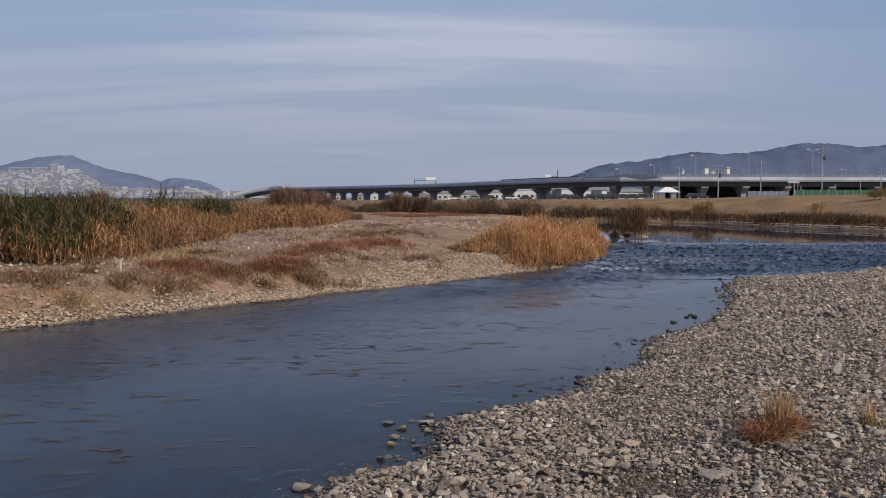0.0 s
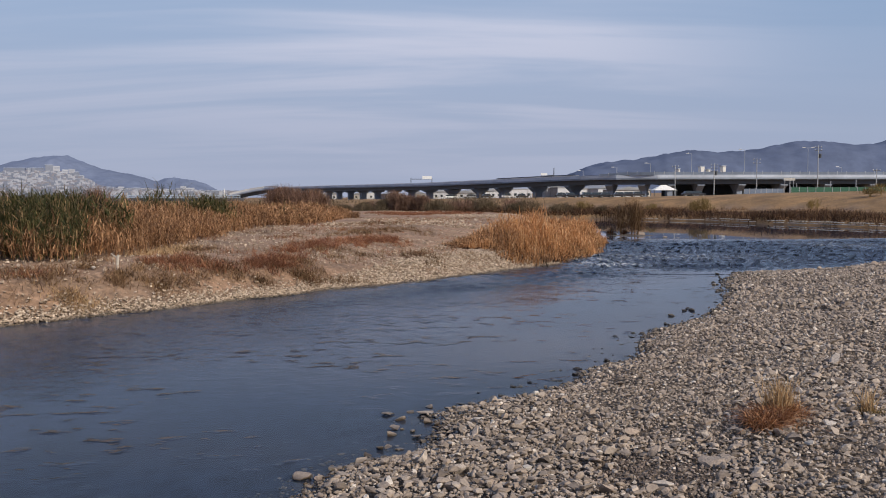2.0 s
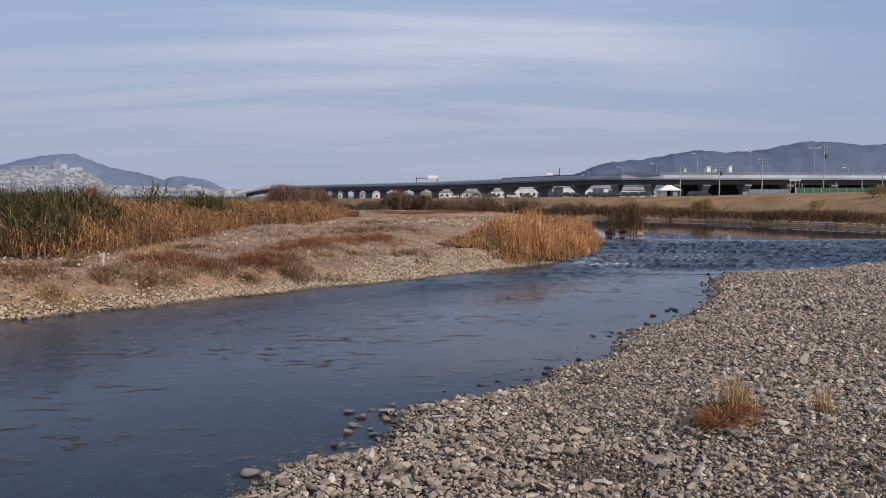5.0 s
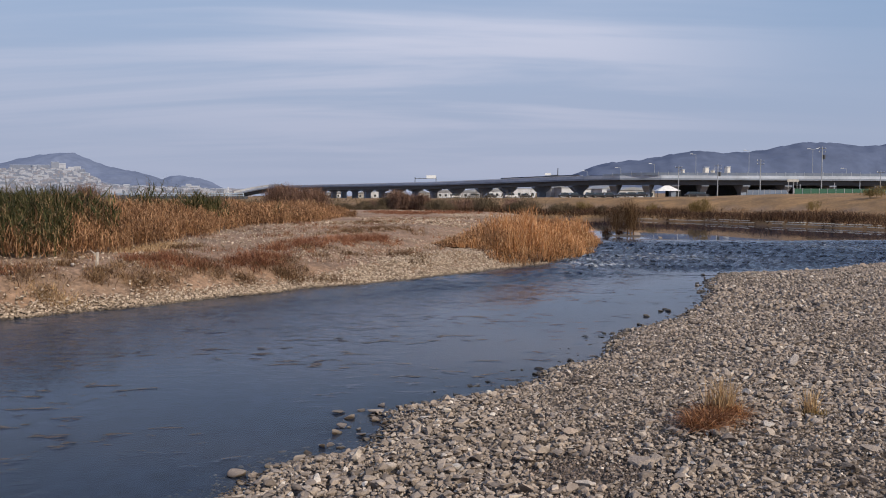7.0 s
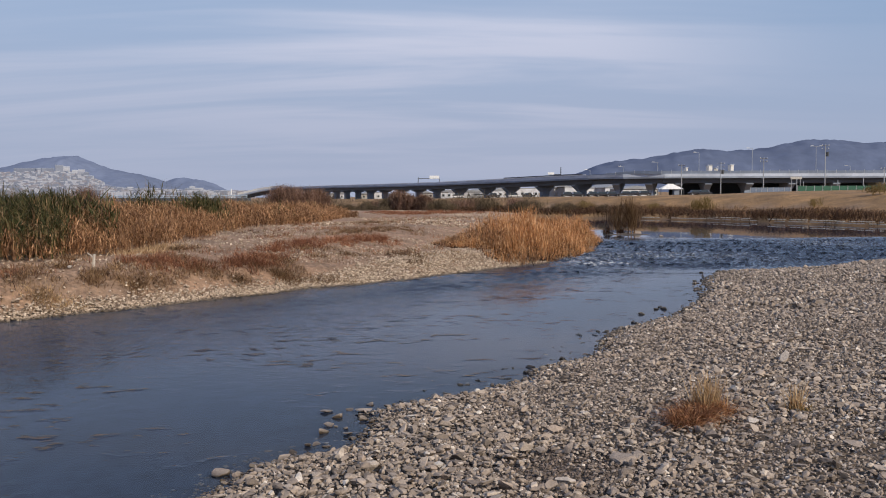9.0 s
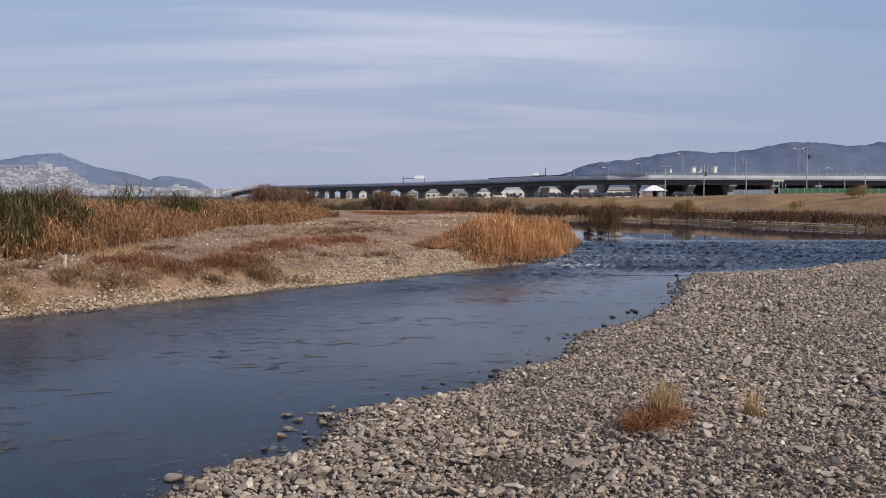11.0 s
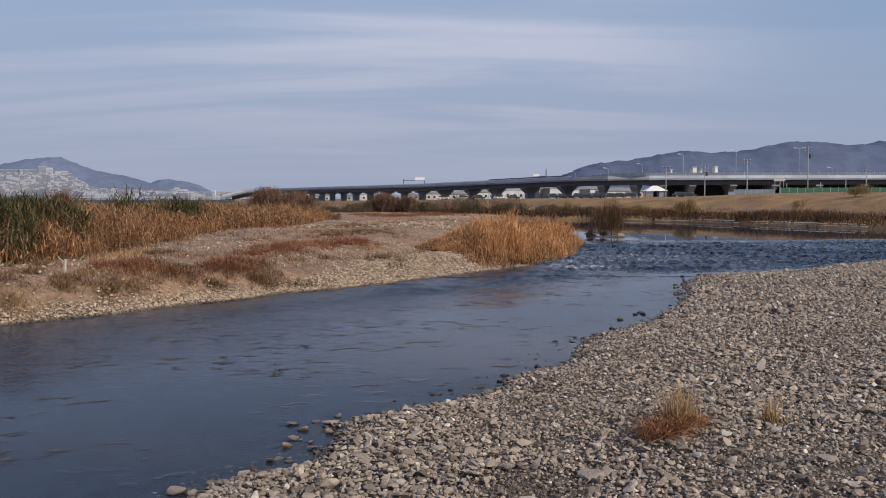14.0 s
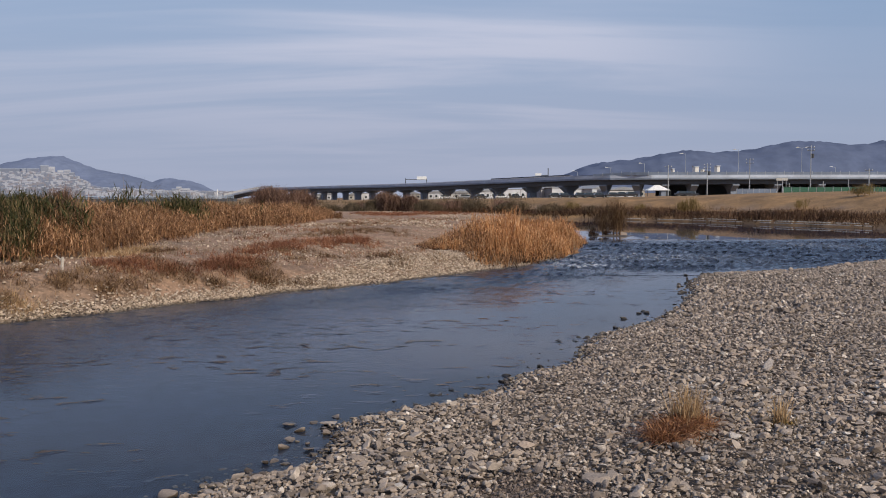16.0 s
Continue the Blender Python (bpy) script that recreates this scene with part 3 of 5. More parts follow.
def stone_field(x, y, z, size, shapes, faces, tilt=0.22):
    n = len(x)
    v = shapes[rng.integers(0, len(shapes), n)] * size[:, None, None]
    v = np.einsum("nij,nkj->nki", turn(n, tilt), v) + np.stack([x, y, z], 1)[:, None]
    k = shapes.shape[1]
    f = faces[None] + (np.arange(n) * k)[:, None, None]
    return v.reshape(-1, 3), f.reshape(-1, 3)


def scatter(x0, x1, y0, y1, per_m2):
    n = int((x1 - x0) * (y1 - y0) * per_m2)
    return rng.uniform(x0, x1, n), rng.uniform(y0, y1, n)


def sizes(n, lo, hi, power=2.2):
    """Half lengths: many small, few large."""
    return lo + (hi - lo) * rng.random(n) ** power


def on_near_bar(x, y, grit=0.93):
    z, r, lft, f = terrain(x, y)
    n = len(x)
    keep = (r > -0.03 - np.where(y > 8.8, 0.3, 0.5) * rng.random(n) ** 2 * (rng.random(n) < np.where(y > 8.8, 0.3, 0.45))) & (x < 0.53 * y + 1.6) & (x > -0.5 * y)
    # a bare hollow of fine grit
    bare = np.exp(-(((x - 1.42) / 0.55) ** 2 + ((y - 5.95) / 0.5) ** 2) ** 2)
    return keep & (rng.random(n) > bare * grit), z


def cobbles():
    verts, faces, base = [], [], 0
    for (x0, x1, y0, y1, per, lo, hi, power, shapes, fc) in (
            (-2.6, 6.8, 4.8, 9.5, 820, 0.009, 0.024, 1.2, CHIPS, CHIP_FACES),
            (-2.6, 7.2, 4.8, 9.5, 60, 0.03, 0.07, 2.2, SHAPES2, FACES2),
            (-2.6, 7.2, 4.8, 9.5, 120, 0.02, 0.055, 2.0, SHAPES1, FACES1),
            (-0.5, 10, 9.5, 15, 420, 0.014, 0.038, 2.0, CHIPS, CHIP_FACES),
            (-0.5, 10, 9.5, 15, 60, 0.03, 0.075, 2.2, SHAPES1, FACES1),
            (3, 17, 15, 30, 150, 0.022, 0.062, 2.2, CHIPS, CHIP_FACES)):
        x, y = scatter(x0, x1, y0, y1, per)
        keep, z = on_near_bar(x, y, grit=0.85 if hi < 0.04 else 0.97)
        x, y, z = x[keep], y[keep], z[keep]
        clump = 0.82 + 0.6 * np.clip(fractal(x, y, 0.8, 2) + 0.2, 0, 1)
        s = sizes(len(x), lo, hi, power) * clump
        v, f = stone_field(x, y, z + s * rng.uniform(0.1, 0.75, len(x)), s, shapes, fc, 0.4)
        verts.append(v); faces.append(f + base); base += len(v)
    x, y = scatter(-4, 7, -3, 3.8, 26)
    z, r, lft, f = terrain(x, y)
    x, y, z = x[r > 0], y[r > 0], z[r > 0]
    s = sizes(len(x), 0.03, 0.09, 2.2)
    v, f = stone_field(x, y, z + s * rng.uniform(0.1, 0.5, len(x)), s, SHAPES1, FACES1, 0.5)
    verts.append(v); faces.append(f + base)
    me = fast_mesh("gravel", np.concatenate(verts), np.concatenate(faces), M_STONES)
    tagged(new("gravel", me), "shingle of grey and tan river cobbles on the bank", "gravel", kind="stuff")
    # fine brown grit in the bare hollow
    x, y = scatter(0.7, 2.2, 5.2, 6.75, 1700)
    s = sizes(len(x), 0.007, 0.018, 1.3)
    v, f = stone_field(x, y, terrain(x, y)[0] - 0.016 + s * rng.uniform(0.1, 0.8, len(x)), s, CHIPS, CHIP_FACES, 0.6)
    tagged(new("grit", fast_mesh("grit", v, f, M_GRIT)), "fine brown grit in a bare hollow of the shingle", "gravel", kind="stuff")


cobbles()


def far_cobbles():
    x, y = scatter(-11, 8, 12, 40, 70)
    z, r, lft, f = terrain(x, y)
    nz = fractal(x, y, 0.35, 3)
    dense = np.where(lft < strip(x) + 0.6 * nz, 1.0, np.where(lft < 3.0, np.clip(0.24 + nz * 0.8, 0.06, 0.6), np.clip(0.25 + nz * 1.0, 0.06, 0.6)))
    dense = np.where((y > 27) & (lft > 3), np.clip(0.35 + nz, 0.05, 0.7), dense)
    keep = (lft > -0.05) & (rng.random(len(x)) < dense)
    x, y, z = x[keep], y[keep], z[keep]
    s = sizes(len(x), 0.016, 0.05, 2.4)
    v, f = stone_field(x, y, z + s * rng.uniform(0.1, 0.4, len(x)), s, CHIPS, CHIP_FACES, 0.4)
    x, y = scatter(-9, 4, 13, 28, 420)
    z, r, lft, f3 = terrain(x, y)
    keep = (lft > -0.04) & (lft < strip(x) * 0.85 + 0.15 * rng.normal(size=len(x)))
    x, y, z = x[keep], y[keep], z[keep]
    s = sizes(len(x), 0.017, 0.042, 1.6)
    v3, f3 = stone_field(x, y, z + s * rng.uniform(0.1, 0.5, len(x)), s, CHIPS, CHIP_FACES, 0.45)
    x, y = scatter(-12, 8, 42, 88, 14)
    z, r, lft, f2 = terrain(x, y)
    keep = (lft > 0.2) & (fractal(x, y, 0.2, 3) > 0.02) & (x > -6)
    x, y, z = x[keep], y[keep], z[keep]
    s = sizes(len(x), 0.04, 0.11)
    v2, f2 = stone_field(x, y, z + s * 0.1, s, CHIPS, CHIP_FACES, 0.35)
    x, y = scatter(-10, -1.0, 11, 23, 520)
    z, r, lft, f4 = terrain(x, y)
    keep = (lft > -0.04) & (lft < 0.36 + 0.10 * rng.normal(size=len(x))) & (x > -0.52 * y - 0.3)
    x, y, z = x[keep], y[keep], z[keep]
    s = sizes(len(x), 0.015, 0.038, 1.5)
    v4, f4 = stone_field(x, y, z + s * rng.uniform(0.1, 0.5, len(x)), s, CHIPS, CHIP_FACES, 0.45)
    me = fast_mesh("gravel", np.r_[v, v2, v3, v4], np.r_[f, f2 + len(v), f3 + len(v) + len(v2), f4 + len(v) + len(v2) + len(v3)], M_PALE)
    tagged(new("gravel", me), "pale tan cobbles edging the sandbar across the river", "gravel", kind="stuff")


far_cobbles()

# ------------------------------------------------------------------ reeds, weeds and grass
def blades(x, y, z, height, width, lean, droop, segs=3):
    """Tapered blades from the given feet; returns points and triangles."""
    n = len(x)
    az = rng.uniform(0, 2 * np.pi, n)
    side = az + np.pi / 2 + rng.normal(0, 0.6, n)
    ln, dr = np.abs(rng.normal(0, lean, n)), np.abs(rng.normal(0, droop, n)) if np.isscalar(droop) else droop
    t = np.linspace(0, 1, segs + 1)[None]
    out = (ln[:, None] * t + dr[:, None] * t ** 2.2) * height[:, None]
    up = height[:, None] * (t - 0.55 * dr[:, None] * t ** 2.4)
    cx, cy, cz = x[:, None] + np.cos(az)[:, None] * out, y[:, None] + np.sin(az)[:, None] * out, z[:, None] + up
    w = width[:, None] * (1 - t ** 1.6) * 0.5 + 0.0012
    L = np.stack([cx - np.cos(side)[:, None] * w, cy - np.sin(side)[:, None] * w, cz], 2)
    R = np.stack([cx + np.cos(side)[:, None] * w, cy + np.sin(side)[:, None] * w, cz], 2)
    v = np.stack([L, R], 2).reshape(n, -1, 3)
    k = 2 * (segs + 1)
    q = []
    for s in range(segs):
        a = 2 * s
        q += [[a, a + 1, a + 3], [a, a + 3, a + 2]]
    f = np.array(q)[None] + (np.arange(n) * k)[:, None, None]
    return v.reshape(-1, 3), f.reshape(-1, 3)


def joined(name, pieces, material, label, category, kind="stuff"):
    vs, fs, base = [], [], 0
    for v, f in pieces:
        vs.append(v); fs.append(f + base); base += len(v)
    return tagged(new(name, fast_mesh(name, np.concatenate(vs), np.concatenate(fs), material)), label, category, kind=kind)


def reeds(x, y, z, h, leaves=5, width=0.03, lean=0.12, lo=0.06, hi=0.86, stems=True):
    """Upright stems with drooping leaves between two heights."""
    n = len(x)
    out = [blades(x, y, z, h, np.full(n, 0.018), lean, 0.08, 3)] if stems else []
    for k in range(leaves):
        at = rng.uniform(lo, hi, n) * h
        hl = h * rng.uniform(0.12, 0.28, n)
        out.append(blades(x + rng.normal(0, 0.06, n), y + rng.normal(0, 0.06, n), z + at, hl, width * rng.uniform(0.7, 1.4, n), 0.5, 0.8, 2))
    return out


# reed bed at the back of the sandbar: outline of its foot
BED = [(-22, 16.5), (-9.6, 19.4), (-8.2, 19.3), (-7.9, 20.6), (-7.4, 22.1), (-7.2, 24.7), (-7.7, 30.0), (-8.0, 36.5), (-7.3, 40), (-6.4, 45), (-5.9, 53), (-5.8, 62), (-9, 70), (-20, 64), (-45, 45), (-45, 20)]


def reed_bed():
    x, y = scatter(-34, -5, 15, 68, 40)
    d = inside_distance(x, y, BED) + fractal(x, y, 0.6, 3) * 1.1
    keep = (d > 0) & (rng.random(len(x)) < np.where(d < 2.6, 1.0, 0.16)) & (x > -0.52 * y - 1)
    x, y, d = x[keep], y[keep], d[keep]
    z = terrain(x, y)[0]
    lump = fractal(x, y, 0.55, 3)
    h = (0.62 + 0.55 * np.clip(d / 2.2, 0, 1)) * rng.uniform(0.75, 1.12, len(x)) * (1 + 0.5 * lump) * np.clip(1.0 - (y - 40) / 90, 0.75, 1.0)
    az = x / y
    back = np.clip((d - 0.8) / 1.4, 0, 1)
    tall = np.clip((-az - 0.385) / 0.03, 0, 1)
    green = (tall * (0.57 + 0.30 * back) + 0.75 * np.exp(-((az + 0.262) / 0.016) ** 2) * back + 0.9 * lump + rng.normal(0, 0.16, len(x))) > 0.62
    dry = ~green
    h = h * (1 + 0.20 * tall)
    near, away = dry & (y < 34), dry & (y >= 34)
    joined("reed_bed", reeds(x[near], y[near], z[near], h[near], 13, 0.019, 0.22) + reeds(x[away], y[away], z[away], h[away], 7, 0.03, 0.22), M_STALK, "dense bed of dry tan reeds behind the sandbar", "reeds")
    joined("reed_bed", reeds(x[green], y[green], z[green], h[green], 15, 0.020, 0.2, 0.34, 0.9), M_GREEN, "dark olive-green reeds standing among dry ones", "reeds")
    joined("dead_leaves", reeds(x[green], y[green], z[green], h[green], 8, 0.019, 0.2, 0.02, 0.42, False), M_STALK, "dead tan leaves low on the green reeds", "reeds")
    # single tall canes above the rest
    for cx, cy, n, hh in ((-9.9, 23.4, 60, 1.72), (-9.4, 23.6, 50, 1.65), (-11.2, 23.6, 50, 1.6), (-9.0, 23.9, 45, 1.7), (-10.6, 33.2, 45, 2.2), (-10.9, 33.4, 25, 1.7), (-11.6, 34, 40, 1.6), (-9.9, 37.0, 170, 1.75), (-9.3, 37.0, 110, 1.6)):
        px, py = rng.normal(cx, 0.35, n), rng.normal(cy, 0.5, n)
        joined("cane_clump", reeds(px, py, terrain(px, py)[0], hh * rng.uniform(0.55, 1.0, n), 9, 0.035, 0.12), M_GREEN, "tall dark green canes rising out of the reeds", "reeds")


reed_bed()

CLUMP = [(0.0, 31.5), (0.9, 28.6), (1.6, 27.2), (2.4, 26.4), (3.1, 26.7), (4.3, 29.0), (5.7, 32.3), (7.1, 37.8), (7.7, 41), (7.0, 42.5), (4.6, 38), (2.2, 34.5)]


def golden_clump():
    x, y = scatter(-1, 9, 25, 44, 120)
    d = inside_distance(x, y, CLUMP) + fractal(x, y, 0.8, 2) * 0.4
    keep = d > 0
    x, y, d = x[keep], y[keep], d[keep]
    z = np.maximum(terrain(x, y)[0], -0.03)
    rise = np.interp(x, [0.3, 1.4, 2.4, 3.6, 5.5, 7.6], [0.30, 0.55, 0.85, 1.05, 0.98, 0.8])
    h = (0.42 + 0.68 * np.clip(d / 1.1, 0, 1)) * rise * rng.uniform(0.5, 1.15, len(x)) * (0.86 + 0.95 * fractal(x, y, 0.85, 3))
    pale = 1.4 * fractal(x, y, 0.7, 3) + 0.10 * (3.2 - x) + rng.normal(0, 0.12, len(x)) > 0.16
    joined("reed_clump", reeds(x[~pale], y[~pale], z[~pale], h[~pale], 5, 0.017, 0.26), M_GOLD, "golden-orange dry reeds at the water's edge", "reeds")
    joined("reed_clump", reeds(x[pale], y[pale], z[pale], h[pale] * 0.9, 6, 0.017, 0.3), M_STALK, "paler tan reeds among the golden ones", "reeds")
    # dark broken blades at the foot of the clump; their colour stands in for its shade
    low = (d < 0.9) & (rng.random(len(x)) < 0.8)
    n = int(low.sum())
    joined("foot_shade_blades", [blades(x[low] + rng.normal(0, 0.1, n), y[low] + rng.normal(0, 0.1, n), z[low] - 0.02, h[low] * rng.uniform(0.25, 0.6, n), np.full(n, 0.03), 0.7, 0.5, 2) for k in range(2)], M_BRUSH, "dark broken blades coloured as the shade under the golden reeds", "reeds")


golden_clump()

RED_PATCHES = [(-5.93, 19.06, 0.5, 0.5), (-5.69, 19.41, 0.5, 0.5), (-4.55, 19.49, 0.35, 0.35), (-4.3, 19.94, 0.4, 0.4), (-4.26, 20.95, 0.45, 0.45), (-3.98, 21.95, 0.6, 0.6), (-3.96, 20.94, 0.5, 0.5), (-3.01, 28.06, 0.5, 0.75), (-2.58, 29.01, 0.5, 0.75), (-2.15, 30.21, 0.6, 0.9), (-1.72, 30.8, 0.6, 0.9), (-3.79, 25.51, 0.5, 0.75), (-3.97, 24.01, 0.5, 0.75), (-3.46, 26.46, 0.5, 0.75), (-2.6, 70, 1.8, 3.0), (-4.2, 75, 1.5, 3), (-1.5, 72, 2, 3), (1, 76, 2, 3), (6.6, 41.5, 0.5, 0.6)]
BROWN_PATCHES = [(-6.26, 17.3, 0.32, 0.32), (-6.13, 17.61, 0.32, 0.32), (-6.1, 17.25, 0.32, 0.32), (-5.58, 17.43, 0.32, 0.32), (-5.45, 17.69, 0.32, 0.32), (-5.24, 18.24, 0.32, 0.32), (-4.86, 19.3, 0.32, 0.32), (-4.37, 19.28, 0.32, 0.32), (-7.06, 16.36, 0.32, 0.32), (-6.86, 16.09, 0.32, 0.32), (-3.05, 20.67, 0.32, 0.32), (-2.86, 21.07, 0.32, 0.32), (-3.25, 20.37, 0.32, 0.32), (-2.14, 21.16, 0.32, 0.32), (-3.03, 34.73, 0.5, 0.8), (-0.52, 24.82, 0.5, 0.8), (0.09, 25.82, 0.5, 0.8), (-2.8, 24.85, 0.5, 0.8), (-4.06, 19.48, 0.32, 0.32), (-7.16, 17.67, 0.32, 0.32), (-7.61, 19.48, 0.32, 0.32), (-2.24, 35.77, 0.5, 0.8), (-6.2, 18.36, 0.32, 0.32), (-5.41, 18.25, 0.32, 0.32), (-6.6, 24, 0.5, 0.6), (-3.4, 45, 0.9, 2.0), (-1.4, 37, 0.7, 1.0), (-3.2, 33, 0.6, 0.9)]


def weeds():
    """Low weeds: patches of small bushy plants."""
    for material, patches, per, h0, h1, label in ((M_RED, RED_PATCHES, 34, 0.06, 0.26, "low rust-red weeds in drifts on the sandbar"), (M_BROWN, BROWN_PATCHES, 26, 0.04, 0.19, "low dead brown weeds scattered on the sandbar")):
        out = []
        for cx, cy, rx, ry in patches:
            n = int(per * (rx * ry) ** 0.8 * 0.8) + 2
            px, py = rng.normal(cx, rx * 0.7, n), rng.normal(cy, ry * 0.7, n)
            for qx, qy in zip(px, py):
                k = int(rng.integers(34, 66))
                bx, by = rng.normal(qx, 0.10, k), rng.normal(qy, 0.10, k)
                out.append(blades(bx, by, terrain(bx, by)[0] - 0.02, rng.uniform(h0, h1, k), np.full(k, 0.008), 1.0, 0.5, 2))
        # strays all over the bar
        x, y = scatter(-14, 4, 14, 60, 2.6)
        lft = inside_distance(x, y, LEFT_BAR)
        keep = (lft > 1.2) & (inside_distance(x, y, BED) < 0) & (fractal(x, y, 0.4, 2) > 0)
        for qx, qy in zip(x[keep], y[keep]):
            k = int(rng.integers(6, 16))
            bx, by = rng.normal(qx, 0.06, k), rng.normal(qy, 0.06, k)
            out.append(blades(bx, by, terrain(bx, by)[0] - 0.02, rng.uniform(0.05, 0.18, k), np.full(k, 0.009), 0.6, 0.3, 2))
        # and thickly along the brow above the cobbled edge
        x, y = scatter(-10, 0, 13, 25, 26)
        lft = inside_distance(x, y, LEFT_BAR)
        patch = fractal(x, y, 0.55, 3) + (0.10 if material == M_BROWN else -0.06)
        edge = strip(x)
        keep = (lft > np.minimum(edge * 0.8, 0.45)) & (lft < edge + 2.2) & (patch > 0.14) & (x > -0.52 * y - 0.5) & (x < -1.6)
        for qx, qy in zip(x[keep], y[keep]):
            k = int(rng.integers(14, 26))
            bx, by = rng.normal(qx, 0.12, k), rng.normal(qy, 0.11, k)
            out.append(blades(bx, by, terrain(bx, by)[0] - 0.02, rng.uniform(0.03, 0.16, k), np.full(k, 0.009), 1.1, 0.6, 2))
        joined("weeds", out, material, label, "weeds")
    # pale yellow grass low at the foot of the reeds and near the water
    out = []
    for cx, cy, rx, ry, n in ((-6.72, 15.9, 0.22, 0.14, 200), (-6.5, 16.1, 0.22, 0.12, 160), (-7.3, 22.2, 0.35, 0.4, 500), (-7.2, 23.8, 0.3, 0.6, 500)):
        bx, by = rng.normal(cx, rx, n), rng.normal(cy, ry, n)
        out.append(blades(bx, by, terrain(bx, by)[0] - 0.02, rng.uniform(0.06, 0.2, n), np.full(n, 0.010), 0.8, 0.6, 2))
    joined("grass", out, M_STRAW, "pale yellow dry grass on the sandbar", "grass")


weeds()


def tuft(name, x, y, parts, label):
    z = float(terrain(np.array([x]), np.array([y]))[0][0])
    e = empty(name, pose(x, y, z - 0.02), label, "grass tuft")
    for nm, material, n, h0, h1, rad, dx, lean, droop in parts:
        px, py = rng.normal(dx, rad, n), rng.normal(0, rad * 0.7, n)
        v, f = blades(px, py, np.zeros(n), rng.uniform(h0, h1, n), np.full(n, 0.007), lean, droop, 4)
        ob = new(nm, fast_mesh(nm, v, f, material))
        ob.parent = e
    return e


def big_tuft():
    """Straw standing upright behind a flattened, rust-coloured mat that trails towards the eye."""
    x, y = 2.86, 7.36
    e = empty("grass_tuft", pose(x, y, float(terrain(np.array([x]), np.array([y]))[0][0]) - 0.02), "dry straw grass tuft with a flattened rust mat", "grass tuft")
    n = 2200
    t = rng.random(n) ** 0.8
    px, py = 0.04 - 0.36 * t + rng.normal(0, 0.055, n), 0.02 - 0.42 * t + rng.normal(0, 0.075, n)
    v, f = blades(px, py, np.full(n, 0.045), rng.uniform(0.05, 0.14, n) * (1.2 - 0.5 * t), np.full(n, 0.008), 1.2, 0.8, 4)
    new("dead_thatch", fast_mesh("dead_thatch", v, f, M_RUST)).parent = e
    n = 420
    v, f = blades(rng.normal(0.09, 0.06, n), rng.normal(0.0, 0.05, n), np.zeros(n), rng.uniform(0.05, 0.17, n), np.full(n, 0.006), 0.8, 0.5, 4)
    new("dry_stalk_mass", fast_mesh("dry_stalk_mass", v, f, M_GOLD)).parent = e
    n = 300
    v, f = blades(rng.normal(0.0, 0.055, n), rng.normal(0, 0.04, n), np.zeros(n), rng.uniform(0.14, 0.40, n), np.full(n, 0.0045), 0.2, 0.12, 4)
    new("straw", fast_mesh("straw", v, f, M_STRAW)).parent = e


big_tuft()
tuft("grass_tuft", 3.64, 7.42, [("straw", M_STRAW, 70, 0.08, 0.27, 0.03, 0.0, 0.22, 0.2), ("green_blade_mass", M_OLIVE, 160, 0.03, 0.10, 0.07, 0.03, 0.7, 0.4)], "small pale straw tuft among the stones")


def far_brush():
    # dark brush along the far bank, straw grass above it
    def band(x0, x1, y0, y1, per, d0, d1, h0, h1, material, name, label, cut=-9.0, lumps=1.4):
        x, y = scatter(x0, x1, y0, y1, per)
        f = inside_distance(x, y, FAR_BANK)
        lump = fractal(x, y, 0.22, 3)
        keep = (f > d0) & (f < d1) & (lump > cut)
        x, y, lump = x[keep], y[keep], lump[keep]
        z = terrain(x, y)[0]
        out = []
        for k in range(8):
            n = len(x)
            h = rng.uniform(h0, h1, n) * np.clip(1 + lumps * lump, 0.3, 2)
            out.append(blades(x + rng.normal(0, 0.4, n), y + rng.normal(0, 0.4, n), z - 0.05, h, np.full(n, 0.034), 0.55, 0.5, 2))
        joined(name, out, material, label, "brush")
    band(-60, 62, 50, 160, 5.0, 0.1, 7, 0.3, 0.78, M_BRUSH, "brush", "dark brown dead brush along the far bank", -9.0, 1.0)
    band(-60, 62, 50, 160, 3.0, 3.0, 10.5, 0.25, 0.65, M_BROWN, "brush", "reddish brown dead weeds above the bank's brush", -0.05)
    band(-60, 12, 84, 170, 1.5, 3.0, 20, 0.4, 1.4, M_SCRUB, "brush", "dark thicket of leafless scrub on the far bank", 0.0)


far_brush()


